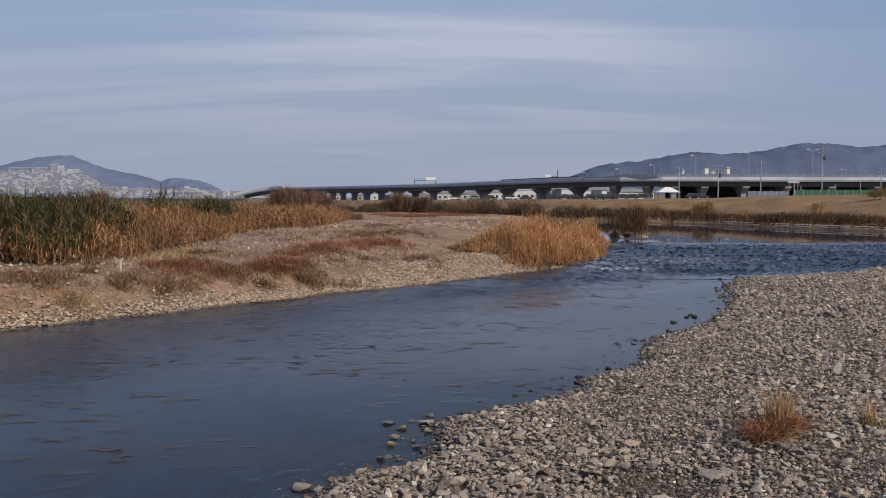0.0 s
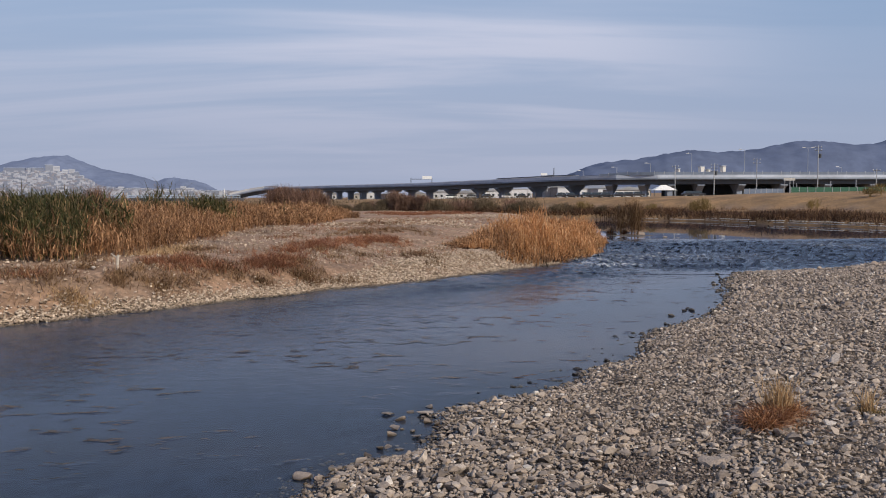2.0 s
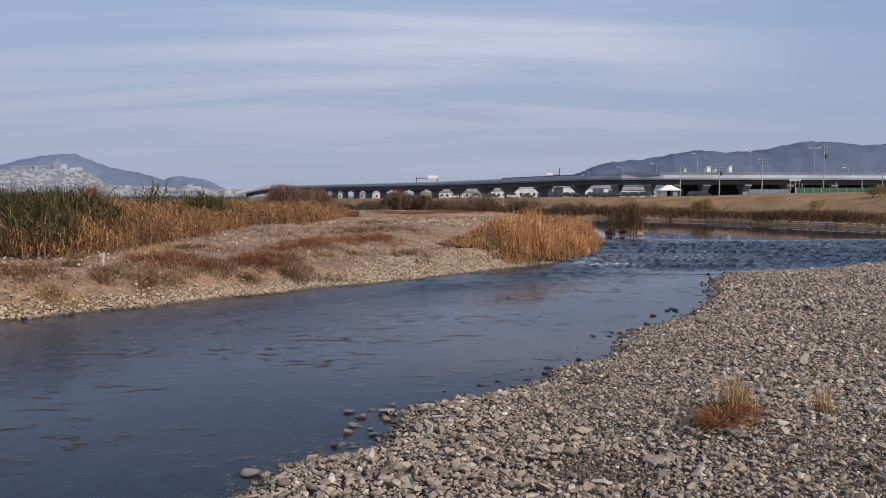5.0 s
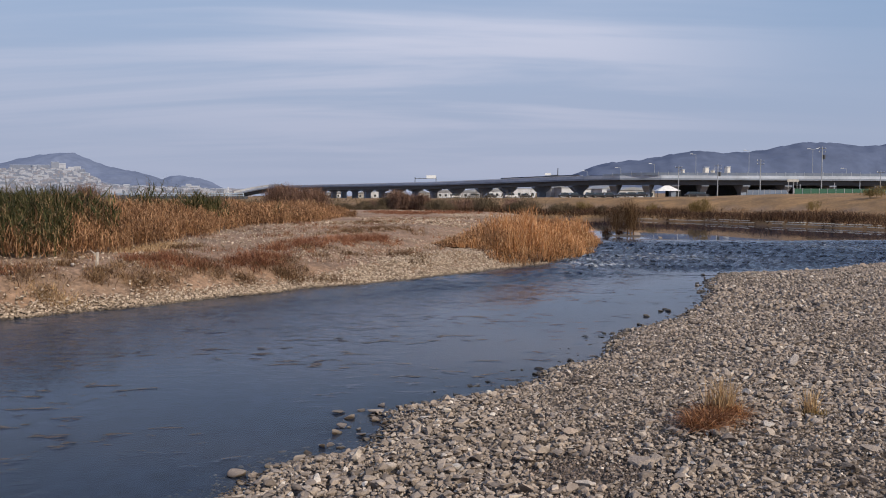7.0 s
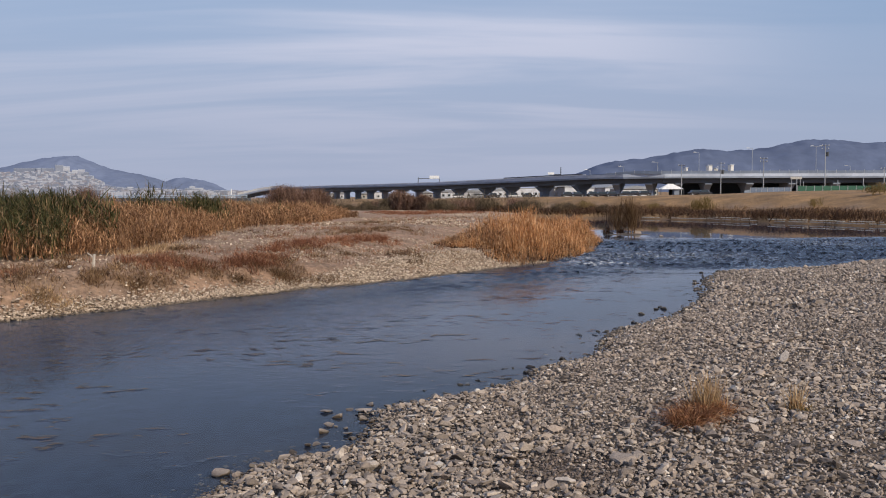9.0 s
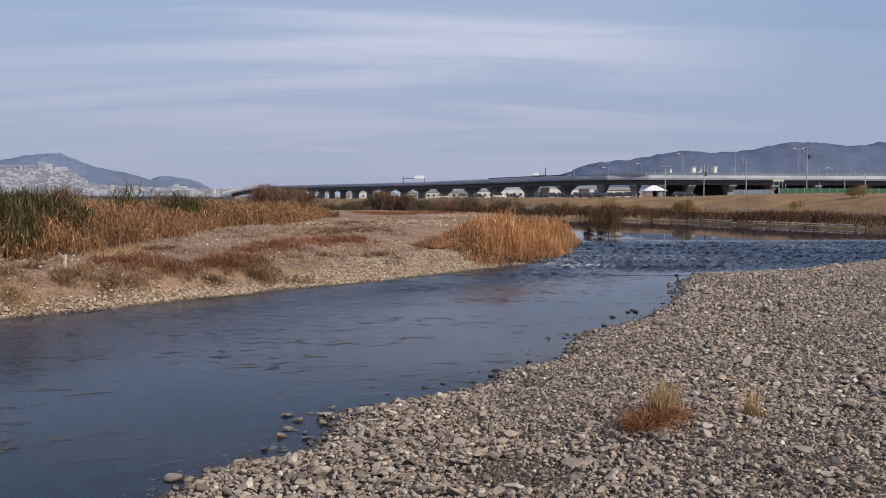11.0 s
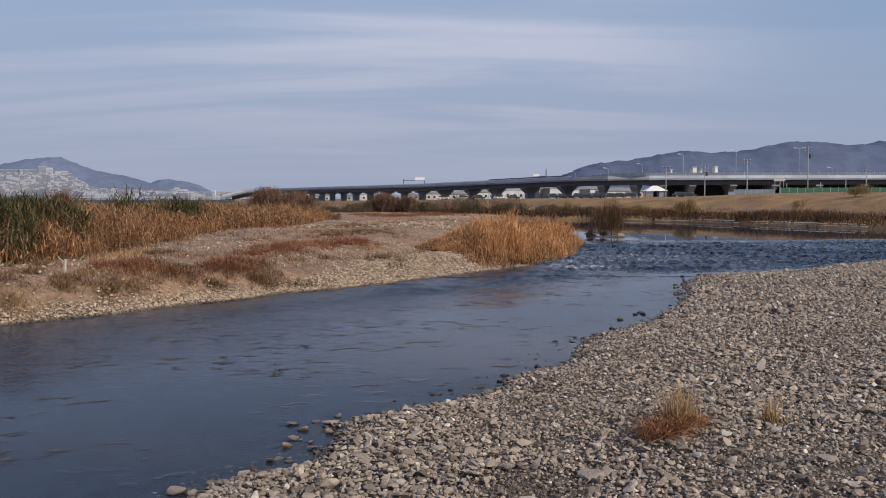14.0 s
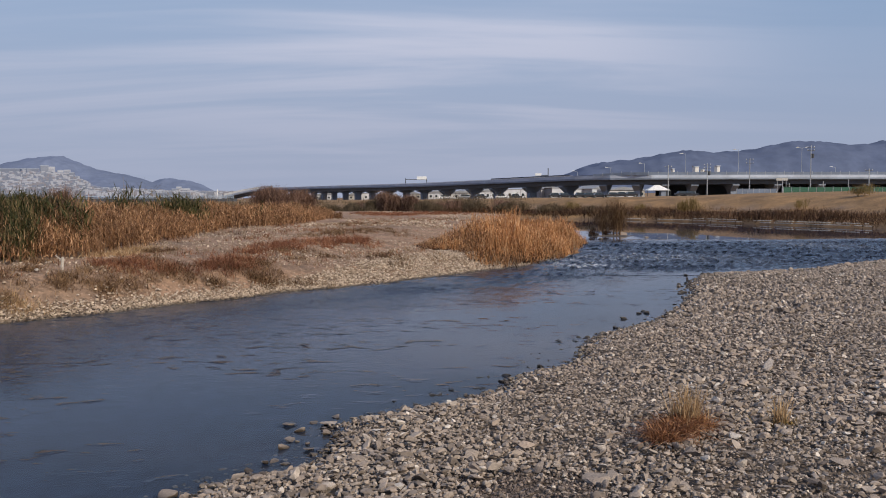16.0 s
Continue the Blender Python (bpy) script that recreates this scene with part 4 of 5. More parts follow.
def thicket(x, y, w, d, h, count, label, material=None, thick=0.05):
    """A bare bush: limbs that fork into many fine twigs."""
    z = float(terrain(np.array([x]), np.array([y]))[0][0])
    e = empty("bush", pose(x, y, max(z, 0)), label, "bush")
    stems = max(4, min(9, int(w * 1.5)))
    tips = []
    for k in range(stems):
        bx, by = random.uniform(-w, w) * 0.4, random.uniform(-d, d) * 0.4
        top = Vector((bx * 1.2, by * 1.2, h * random.uniform(0.5, 0.75) * (1 - 0.6 * abs(bx / w))))
        bm = bmesh.new()
        tube(bm, (bx, by, -0.1), top, 0.04, 0.015, 5)
        part("limb", bm, material or M_TWIG, e)
        tips.append((top.x, top.y, top.z))
    tips = np.array(tips)
    count, thick = (int(count * 1.7), thick * 0.5) if y > 70 else (int(count * 1.6), thick * 0.6)
    i = rng.integers(0, stems, count)
    tt = rng.uniform(0.1, 1.0, count)
    bx = tips[i, 0] * (0.8 + 0.2 * tt) + rng.normal(0, w * 0.13, count); by = tips[i, 1] * (0.8 + 0.2 * tt) + rng.normal(0, d * 0.12, count)
    hz = tips[i, 2] * tt * np.exp(-(bx / w) ** 2)
    v, f = blades(bx, by, hz, h * rng.uniform(0.12, 0.36, count), np.full(count, thick), 0.7, 0.1, 2)
    ob = new("crown", fast_mesh("crown", v, f, material or M_TWIG))
    ob.parent = e
    return e


for x, y, w, d, h, c in ((-15.3, 88, 4.4, 3, 3.1, 3800), (-12.6, 86, 3.0, 3, 2.6, 2200), (-17, 92, 3.0, 3, 2.4, 1600), (-5.0, 106, 3.2, 3, 3.2, 3600), (-2.4, 104, 2.6, 3, 2.6, 2200), (2.5, 103, 4.5, 3, 1.7, 1800), (7.5, 99, 3.5, 3, 1.6, 1500), (-8.2, 108, 3, 3, 1.6, 1200)):
    thicket(x, y, w, d, h, c, "leafless brown winter bush on the far bank")
thicket(10.5, 48.5, 1.3, 0.6, 2.6, 1000, "thin bare bush on a gravel islet in the river", M_BROWN, 0.018)
thicket(9.8, 48.7, 0.9, 0.4, 0.5, 320, "low brown scrub on the river islet", M_BRUSH, 0.03)
thicket(-11.95, 31.5, 1.1, 1.0, 2.15, 2400, "rust-brown leafless bush behind the reeds", M_TWIG, 0.022)
for x, y, w, h, c in ((-11.8, 106, 2.4, 1.9, 1500), (-9.2, 108, 2.4, 1.6, 1300), (-6.6, 106, 2.2, 2.1, 1500), (-7.6, 100, 3.2, 1.7, 1500), (-0.2, 101, 3.4, 1.9, 1800), (4.6, 99, 3.2, 1.7, 1600), (9.4, 96, 3.0, 1.6, 1400), (13.2, 93, 2.6, 1.4, 1100), (17.6, 90, 2.4, 1.2, 800)):
    thicket(x, y, w, 2.5, h, c, "grey-brown winter scrub along the far bank", M_SCRUB, 0.05)
for x, y, w, h, c in ((25.0, 84, 2.4, 1.7, 600), (34, 80, 1.3, 1.4, 160), (41.0, 82, 3.0, 1.3, 520), (15.5, 95, 2.2, 1.3, 380), (21.5, 89, 1.6, 1.1, 260)):
    thicket(x, y, w, 2, h, c, "thin olive-yellow bush on the grassy levee", M_OLIVE, 0.05)

# ------------------------------------------------------------------ the viaduct
WAY = [(330, 334, 9.1), (170, 324, 9.0), (105, 319, 9.0), (76, 319, 9.0), (60, 327, 9.0), (40, 364, 8.75), (0, 444, 8.3), (-35, 514, 8.5), (-68, 580, 8.8), (-122, 688, 9.0), (-134, 704, 8.8), (-150, 714, 7.0), (-168, 722, 3.4)]


def way_at(s):
    """Place and direction along the road, s in metres from its first point."""
    for (ax, ay, az), (bx, by, bz) in zip(WAY, WAY[1:]):
        ln = math.hypot(bx - ax, by - ay)
        if s <= ln or (bx, by) == WAY[-1][:2]:
            t = s / ln
            return Vector((ax + (bx - ax) * t, ay + (by - ay) * t, az + (bz - az) * t)), Vector(((bx - ax) / ln, (by - ay) / ln, 0))
        s -= ln


WAY_LENGTH = sum(math.hypot(b[0] - a[0], b[1] - a[1]) for a, b in zip(WAY, WAY[1:]))


def sweep(profile, s0, s1, step=12.0):
    """A beam with the given cross profile (across, up) that follows the road."""
    bm = bmesh.new()
    rows = []
    n = max(2, int((s1 - s0) / step))
    for k in range(n + 1):
        p, d = way_at(s0 + (s1 - s0) * k / n)
        side = Vector((d.y, -d.x, 0))
        rows.append([bm.verts.new(p + side * a + Vector((0, 0, u))) for a, u in profile])
    m = len(profile)
    for r, q in zip(rows, rows[1:]):
        for k in range(m):
            bm.faces.new((r[k], r[(k + 1) % m], q[(k + 1) % m], q[k]))
    bm.faces.new(rows[0]); bm.faces.new(rows[-1][::-1])
    bmesh.ops.recalc_face_normals(bm, faces=bm.faces)
    return bm


def along(px):
    """How far along the road a bearing meets it."""
    best = min(np.arange(0, WAY_LENGTH, 0.5), key=lambda q: abs(way_at(q)[0].x / way_at(q)[0].y - (px - 784) / 1557))
    return float(best)


def viaduct():
    e = empty("viaduct", Matrix(), "long grey concrete road viaduct on tapered piers", "viaduct")
    part("deck", sweep([(-6, -0.6), (6, -0.6), (6, 0.0), (-6, 0.0)], 0, WAY_LENGTH), M_HAZED_CONCRETE, e)
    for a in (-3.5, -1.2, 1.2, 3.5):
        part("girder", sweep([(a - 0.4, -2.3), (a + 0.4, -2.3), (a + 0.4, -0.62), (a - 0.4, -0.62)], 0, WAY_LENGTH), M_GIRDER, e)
    for a in (-5.85, 5.85):
        part("parapet", sweep([(a - 0.15, 0.004), (a + 0.15, 0.004), (a + 0.12, 1.0), (a - 0.12, 1.0)], 0, WAY_LENGTH), M_PARAPET, e, "paler concrete parapet")
    for px in PIERS:
        p, d = way_at(along(px))
        m = Matrix.Translation((p.x, p.y, 0)) @ Matrix.Rotation(math.atan2(d.y, d.x), 4, "Z")
        top = p.z - 2.3
        drop = 2.4 if px > 790 else 1.3
        bm = bmesh.new()
        box(bm, -1.0, -1.7, 1.0, 1.0, 1.7, top - drop, m)
        box(bm, -1.3, -4.1, top - 0.5, 1.3, 4.1, top, m)
        g = box(bm, -1.25, -4.1, top - drop, 1.25, 4.1, top - 0.504)
        for v in g:
            if v.co.z < top - 0.8:
                v.co.y *= 0.42
                v.co.x *= 0.88
        bmesh.ops.transform(bm, matrix=m, verts=g)
        part("pier", bm, M_HAZED_CONCRETE, e)
    # the second carriageway of the junction, side by side with the first, and an added wall that closes it below; their
    # dark colour stands in for the shade under the junction
    part("second_deck", sweep([(6.3, -2.2), (30, -2.2), (30, 0.0), (6.3, 0.0)], 0, along(1150)), M_GIRDER, e, "second carriageway, coloured dark for the shade beneath it")
    part("shade_wall", sweep([(24, -8.5), (25, -8.5), (25, -2.25), (24, -2.25)], 0, along(1150)), M_GIRDER, e, "added dark wall for the shade under the junction")
    # panels of the sound barrier over the eastern stretch, posts between them
    s0, s1 = along(1600), along(1052)
    n = 34
    for k in range(n):
        a, b = s0 + (s1 - s0) * k / n, s0 + (s1 - s0) * (k + 1) / n - 0.12
        h = 2.0 if k < 30 else 2.0 - 0.27 * (k - 29)
        part("barrier_panel", sweep([(-5.83, 1.01), (-5.75, 1.01), (-5.75, h), (-5.83, h)], a, b, 20), M_BARRIER, e, "pale translucent sound barrier panel")
        p, d = way_at(a - 0.06)
        side = Vector((d.y, -d.x, 0))
        bm = bmesh.new()
        tube(bm, p - side * 5.79 + Vector((0, 0, 0.9)), p - side * 5.79 + Vector((0, 0, h + 0.35)), 0.07, 0.07, 6)
        part("barrier_post", bm, M_STEEL, e)
    part("hand_rail", sweep([(-5.9, 1.06), (-5.78, 1.06), (-5.78, 1.3), (-5.9, 1.3)], along(1052), WAY_LENGTH), M_WHITE, e, "pale steel hand rail")
    part("white_barrier", sweep([(-5.72, 1.004), (-5.62, 1.004), (-5.62, 2.6), (-5.72, 2.6)], along(512), WAY_LENGTH, 6.0), M_WHITE, e, "white sound barrier on the ramp")
    # a darker low screen where the barrier begins
    part("dark_screen", sweep([(-5.73, 1.004), (-5.65, 1.004), (-5.65, 1.7), (-5.73, 1.7)], along(1045), along(905)), M_GIRDER, e, "dark grey screen on the parapet")
    return e


# paler concrete, blued for haze like the rest of the viaduct
M_PARAPET = plain("hazed_parapet_concrete", (0.40, 0.45, 0.54), 0.85, vary=0.12, scale=0.15)
PIERS = [1540, 1460, 1385, 1310, 1240, 1190, 1145, 1088, 1023, 958, 898, 856, 807, 767, 735, 705, 675, 650, 628, 608, 590, 572, 556, 540]
viaduct()

# ------------------------------------------------------------------ things on and about the viaduct
def ground_at(x, y):
    return float(terrain(np.array([x]), np.array([y]))[0][0])


def high(py, d):
    return 2.2 + (351.6 - py) / 1557 * d


def street_lamp(px, top, d=None, arm=1.6, both=False, label="grey steel street lamp on the viaduct"):
    if d is None:
        p, _ = way_at(along(px))
        x, y, z0 = p.x, p.y + 3, p.z
    else:
        x, y = (px - 784) / 1557 * d, d
        z0 = ground_at(x, y)
    z1 = high(top, y)
    e = empty("street_lamp", pose(x, y, z0), label, "street lamp", "lamps along the road")
    h = z1 - z0
    bm = bmesh.new(); tube(bm, (0, 0, 0), (0, 0, h), 0.11, 0.06, 8); part("mast", bm, M_STEEL, e)
    for sgn in ((-1, 1) if both else (-1,)):
        bm = bmesh.new(); tube(bm, (0, 0, h - 0.1), (sgn * arm, 0, h + 0.15), 0.06, 0.05, 6); part("arm", bm, M_STEEL, e)
        bm = bmesh.new(); box(bm, sgn * arm - 0.55, -0.22, h + 0.05, sgn * arm + 0.55, 0.22, h + 0.28, bevel=0.06); part("lamp_head", bm, M_WHITE, e, "pale lamp head")
    return e


for px, top, both in ((1233, 276, False), (1328, 269, False), (1440, 266, True), (1161, 293, False), (1100, 300, False), (1040, 306, False), (1500, 300, False)):
    street_lamp(px, top, both=both)


def utility_pole(px, top, d, bars, box_on=False):
    x, y = (px - 784) / 1557 * d, d
    z0 = ground_at(x, y)
    h = high(top, y) - z0
    e = empty("utility_pole", pose(x, y, z0), "grey concrete utility pole with crossarms", "utility pole", "poles along the levee")
    bm = bmesh.new(); tube(bm, (0, 0, -0.3), (0, 0, h), 0.14, 0.09, 8); part("mast", bm, M_STEEL, e)
    for k in range(bars):
        bm = bmesh.new(); box(bm, -0.9, -0.06, h - 0.5 - 0.8 * k, 0.9, 0.06, h - 0.38 - 0.8 * k); part("crossarm", bm, M_DARK, e)
        for q in (-0.8, 0.8):
            bm = bmesh.new(); tube(bm, (q, 0, h - 0.38 - 0.8 * k), (q, 0, h - 0.15 - 0.8 * k), 0.07, 0.05, 6); part("insulator", bm, M_WHITE, e)
    if box_on:
        bm = bmesh.new(); tube(bm, (0.45, 0, h - 3.0), (0.45, 0, h - 2.0), 0.32, 0.32, 10); part("transformer", bm, M_DARK, e)
    return e


for px, top, d, bars, tr in ((1200, 296, 230, 1, False), (1269, 293, 225, 3, True), (1344, 284, 220, 2, False), (1452, 262, 215, 2, True), (1556, 303, 210, 1, False), (1520, 322, 200, 0, False), (1403, 322, 200, 0, False), (1415, 328, 200, 0, False), (1475, 325, 205, 0, False)):
    utility_pole(px, top, d, bars, tr)


def sign_gantry(px0, px1, top, sign0, sign1, label, mast_only=False):
    s0 = along((px0 + px1) / 2)
    p, _ = way_at(s0)
    y = p.y
    X = lambda q: (q - 784) / 1557 * y
    e = empty("sign_gantry", pose(X((px0 + px1) / 2), y, p.z), label, "sign gantry")
    c = X((px0 + px1) / 2)
    h = high(top, y) - p.z
    for q in ((px1,) if mast_only else (px0, px1)):
        bm = bmesh.new(); tube(bm, (X(q) - c, 0, 0), (X(q) - c, 0, h + (2.2 if mast_only else 0)), 0.22, 0.16, 8); part("post", bm, M_DARK, e)
    bm = bmesh.new(); box(bm, X(px0) - c, -0.15, h - 0.9, X(px1) - c, 0.15, h - 0.6); part("beam", bm, M_DARK, e)
    bm = bmesh.new(); box(bm, X(sign0) - c, -0.35, h - 0.8, X(sign1) - c, -0.2, h + (0.1 if mast_only else 0.8), bevel=0.03); part("sign_board", bm, M_WHITE, e, "pale blank-backed sign board")
    return e


sign_gantry(734, 771, 317, 754, 771, "dark sign gantry with a pale board over the viaduct")
sign_gantry(963, 986, 310, 963, 974, "dark mast with an arm and a small sign on the viaduct", True)


def house(x, y, w, d, h, turn_by, wall, label, gable=True, roof_h=1.4):
    z0 = ground_at(x, y)
    e = empty("house", pose(x, y, z0, 0, 0, turn_by), label, "house", "houses beyond the viaduct")
    bm = bmesh.new(); box(bm, -w / 2, -d / 2, -0.5, w / 2, d / 2, h); part("wall", bm, wall, e)
    bm = bmesh.new()
    if gable:
        o = 0.5
        v = [bm.verts.new(c) for c in ((-w / 2 - o, -d / 2 - o, h), (w / 2 + o, -d / 2 - o, h), (w / 2 + o, d / 2 + o, h), (-w / 2 - o, d / 2 + o, h), (0, -d / 2 - o, h + roof_h), (0, d / 2 + o, h + roof_h))]
        for f in ((0, 1, 4), (2, 3, 5), (1, 2, 5, 4), (3, 0, 4, 5), (3, 2, 1, 0)):
            bm.faces.new([v[k] for k in f])
    else:
        box(bm, -w / 2 - 0.2, -d / 2 - 0.2, h, w / 2 + 0.2, d / 2 + 0.2, h + 0.35)
    part("roof", bm, M_ROOF, e, "dark grey roof")
    nx = max(2, int(w / 3))
    for floor in range(max(1, int(h / 2.8))):
        for k in range(nx):
            cx = -w / 2 + (k + 0.5) * w / nx
            bm = bmesh.new(); box(bm, cx - 0.6, -d / 2 - 0.06, floor * 2.8 + 0.9, cx + 0.6, -d / 2 - 0.01, floor * 2.8 + 2.1); pane = part("window", bm, M_GLASS, e)
            bm = bmesh.new(); box(bm, cx - 0.7, -d / 2 - 0.12, floor * 2.8 + 0.78, cx + 0.7, -d / 2 - 0.005, floor * 2.8 + 0.88); part("sill", bm, M_WHITE, pane, "white sill")
    return e


random.seed(11)
for px, back, w, h, gable, wall in ((584, 25, 9, 4.6, True, M_WALL), (598, 30, 9, 4.8, True, M_WALL), (640, 25, 7, 4.2, True, M_CREAM), (661, 20, 11, 5.2, False, M_WALL), (786, 35, 9, 4.6, True, M_WALL), (826, 30, 13, 4.0, True, M_WALL), (840, 60, 10, 4.6, True, M_CREAM), (872, 30, 9, 4.6, True, M_WALL), (884, 50, 8, 4.6, True, M_CREAM),
                                    (918, 30, 13, 5.4, False, M_WALL), (985, 25, 8, 5.2, True, M_WALL), (1000, 25, 9, 5.4, False, M_WALL), (1012, 40, 8, 4.8, True, M_CREAM), (1045, 30, 11, 4.6, False, M_WALL), (1066, 35, 12, 5.0, True, M_WALL), (1108, 30, 13, 4.0, True, M_WALL), (1128, 45, 10, 4.2, True, M_CREAM), (1258, 30, 9, 4.2, False, M_CREAM), (700, 40, 10, 4.4, True, M_WALL), (745, 30, 9, 4.2, True, M_CREAM)):
    p, d = way_at(along(px))
    y = p.y + back
    house((px - 784) / 1557 * y, y, w, 9, h * 0.72, random.choice((30, 22, 40, 15, 8)), wall, "pale two-storey house with a grey roof" if gable else "pale flat-roofed building beyond the viaduct", gable)
# white blocks that rise behind the barrier
for px, top, w in ((1246, 299, 1.9), (1284, 298, 1.6), (1258, 304, 1.0), (1205, 303, 1.0)):
    y = 420.0
    x = (px - 784) / 1557 * y
    z0 = ground_at(x, y)
    e = empty("roof_tower", pose(x, y, z0), "white rooftop tower beyond the viaduct", "tower")
    bm = bmesh.new(); box(bm, -w / 2, -2, -0.5, w / 2, 2, high(top, y) - z0, bevel=0.2); part("wall", bm, M_WHITE, e)
    bm = bmesh.new(); box(bm, -w / 2 - 0.2, -2.2, high(top, y) - z0, w / 2 + 0.2, 2.2, high(top, y) - z0 + 0.4); part("cap", bm, M_PARAPET, e)


def tent(x, y, w):
    z0 = ground_at(x, y)
    e = empty("marquee", pose(x, y, z0), "white peaked marquee on dark legs", "marquee")
    bm = bmesh.new()
    a, b = w / 2, w / 3
    v = [bm.verts.new(c) for c in ((-a, -b, 1.75), (a, -b, 1.75), (a, b, 1.75), (-a, b, 1.75), (-a * 0.2, 0, 3.3), (a * 0.2, 0, 3.3))]
    for f in ((0, 1, 5, 4), (2, 3, 4, 5), (1, 2, 5), (3, 0, 4), (3, 2, 1, 0)):
        bm.faces.new([v[k] for k in f])
    part("canopy", bm, M_WHITE, e)
    for sx in (-1, 1):
        for sy in (-1, 1):
            bm = bmesh.new(); tube(bm, (sx * a * 0.95, sy * b * 0.95, -0.1), (sx * a * 0.95, sy * b * 0.95, 1.8), 0.09, 0.09, 6); part("leg", bm, M_DARK, e)
    return e


tent((1180 - 784) / 1557 * 255, 255, 6.8)


def car(x, y, turn_by, paint, label):
    z0 = ground_at(x, y)
    e = empty("car", pose(x, y, z0, 0, 0, turn_by), label, "car", "cars parked behind the levee")
    bm = bmesh.new(); box(bm, -2.1, -0.85, 0.35, 2.1, 0.85, 0.95, bevel=0.15)
    part("body", bm, paint, e)
    bm = bmesh.new(); g = box(bm, -1.5, -0.78, 0.96, 1.1, 0.78, 1.55)
    for v in g:
        if v.co.z > 1.3:
            v.co.x = v.co.x * 0.72 - 0.05; v.co.y *= 0.88
    part("cabin", bm, M_GLASS, e, "dark glazed cabin")
    for wx in (-1.3, 1.3):
        for wy in (-0.8, 0.8):
            bm = bmesh.new(); tube(bm, (wx, wy - 0.1, 0.33), (wx, wy + 0.1, 0.33), 0.33, 0.33, 12); wheel = part("wheel", bm, M_RUBBER, e)
            bm = bmesh.new(); tube(bm, (wx, wy - 0.115, 0.33), (wx, wy + 0.115, 0.33), 0.19, 0.19, 10); part("rim", bm, M_STEEL, wheel, "steel rim")
    return e


M_CARS = (plain("white_car_paint", (0.7, 0.7, 0.7), 0.3, relief=0), plain("black_car_paint", (0.03, 0.03, 0.035), 0.3, relief=0), plain("silver_car_paint", (0.4, 0.41, 0.42), 0.3, 0.4, relief=0))
for px, d, k in ((805, 290, 0), (838, 292, 2), (868, 288, 1), (905, 285, 0), (930, 285, 1), (1000, 262, 1), (1017, 262, 1), (1045, 255, 1), (1060, 255, 1), (1078, 255, 1), (1100, 252, 1), (1118, 252, 1), (1133, 252, 1), (1225, 245, 1), (1240, 245, 1)):
    car((px - 784) / 1557 * d, d, random.choice((0, 8, -6, 180)), M_CARS[k], ("white", "black", "silver")[k] + " car parked beyond the grassy levee")


def net_fence(px0, px1, d, z_top, material, label, step=14):
    x0, x1 = (px0 - 784) / 1557 * d, (px1 - 784) / 1557 * d
    z0 = ground_at((x0 + x1) / 2, d)
    e = empty("fence", pose(x0, d, z0), label, "fence")
    n = int((px1 - px0) / step)
    w = (x1 - x0) / n
    h = z_top - z0
    for k in range(n + 1):
        bm = bmesh.new(); tube(bm, (k * w, 0, -0.2), (k * w, 0, h + 0.1), 0.06, 0.06, 6); part("post", bm, M_STEEL, e)
        if k < n:
            bm = bmesh.new(); box(bm, k * w + 0.06, -0.03, 0.2, (k + 1) * w - 0.06, 0.03, h); part("panel", bm, material, e)
    return e


net_fence(1405, 1640, 190, high(335.5, 190), M_GREENNET, "green mesh sports-ground fence on steel posts")
net_fence(1322, 1392, 195, high(338, 195), M_BARRIER, "grey panel fence behind the levee", 10)
# white notice board on two legs
e = empty("notice_board", pose((1402 - 784) / 1557 * 200, 200, ground_at((1402 - 784) / 1557 * 200, 200)), "white blank notice board on two legs", "sign")
zb = high(319, 200) - ground_at(79, 200)
bm = bmesh.new(); box(bm, -1.3, -0.06, zb - 0.6, 1.3, 0.06, zb, bevel=0.02); part("board", bm, M_PALECON, e)
for q in (-1.0, 1.0):
    bm = bmesh.new(); tube(bm, (q, 0.1, -0.1), (q, 0.1, zb - 0.1), 0.07, 0.07, 6); part("leg", bm, M_STEEL, e)


def revetment():
    """Two courses of pale blocks that edge the far bank."""
    e = empty("revetment", Matrix(), "two rows of pale concrete blocks edging the far bank", "revetment", kind="structure")
    bm = bmesh.new(); box(bm, -0.12, -0.10, 0, 0.12, 0.10, 0.06, bevel=0.02)
    me = bpy.data.meshes.new("block"); bm.to_mesh(me); bm.free(); me.materials.append(M_PALECON)
    line = [Vector((*p, 0)) for p in FAR_SHORE]
    gaps = random.Random(3)
    for off, z, a0, a1, lost in ((0.02, 0.13, 1120, 1600, 0.06), (0.12, 0.28, 1250, 1600, 0.10)):
        for a, b in zip(line, line[1:]):
            n = int((b - a).length / 0.36)
            d = (b - a).normalized()
            for k in range(n):
                p = a + d * (k * 0.36) + Vector((-d.y, d.x, 0)) * off
                if p.y < 40 or not a0 < 784 + 1557 * p.x / p.y < a1 or gaps.random() < lost or (math.sin(p.x * 1.3) > 0.93):
                    continue
                ob = new("block", me)
                ob.parent = e
                ob.matrix_world = Matrix.Translation((p.x, p.y, z - 0.02 + gaps.uniform(-0.015, 0.015))) @ Matrix.Rotation(math.atan2(d.y, d.x) + gaps.uniform(-0.1, 0.1), 4, "Z")


revetment()


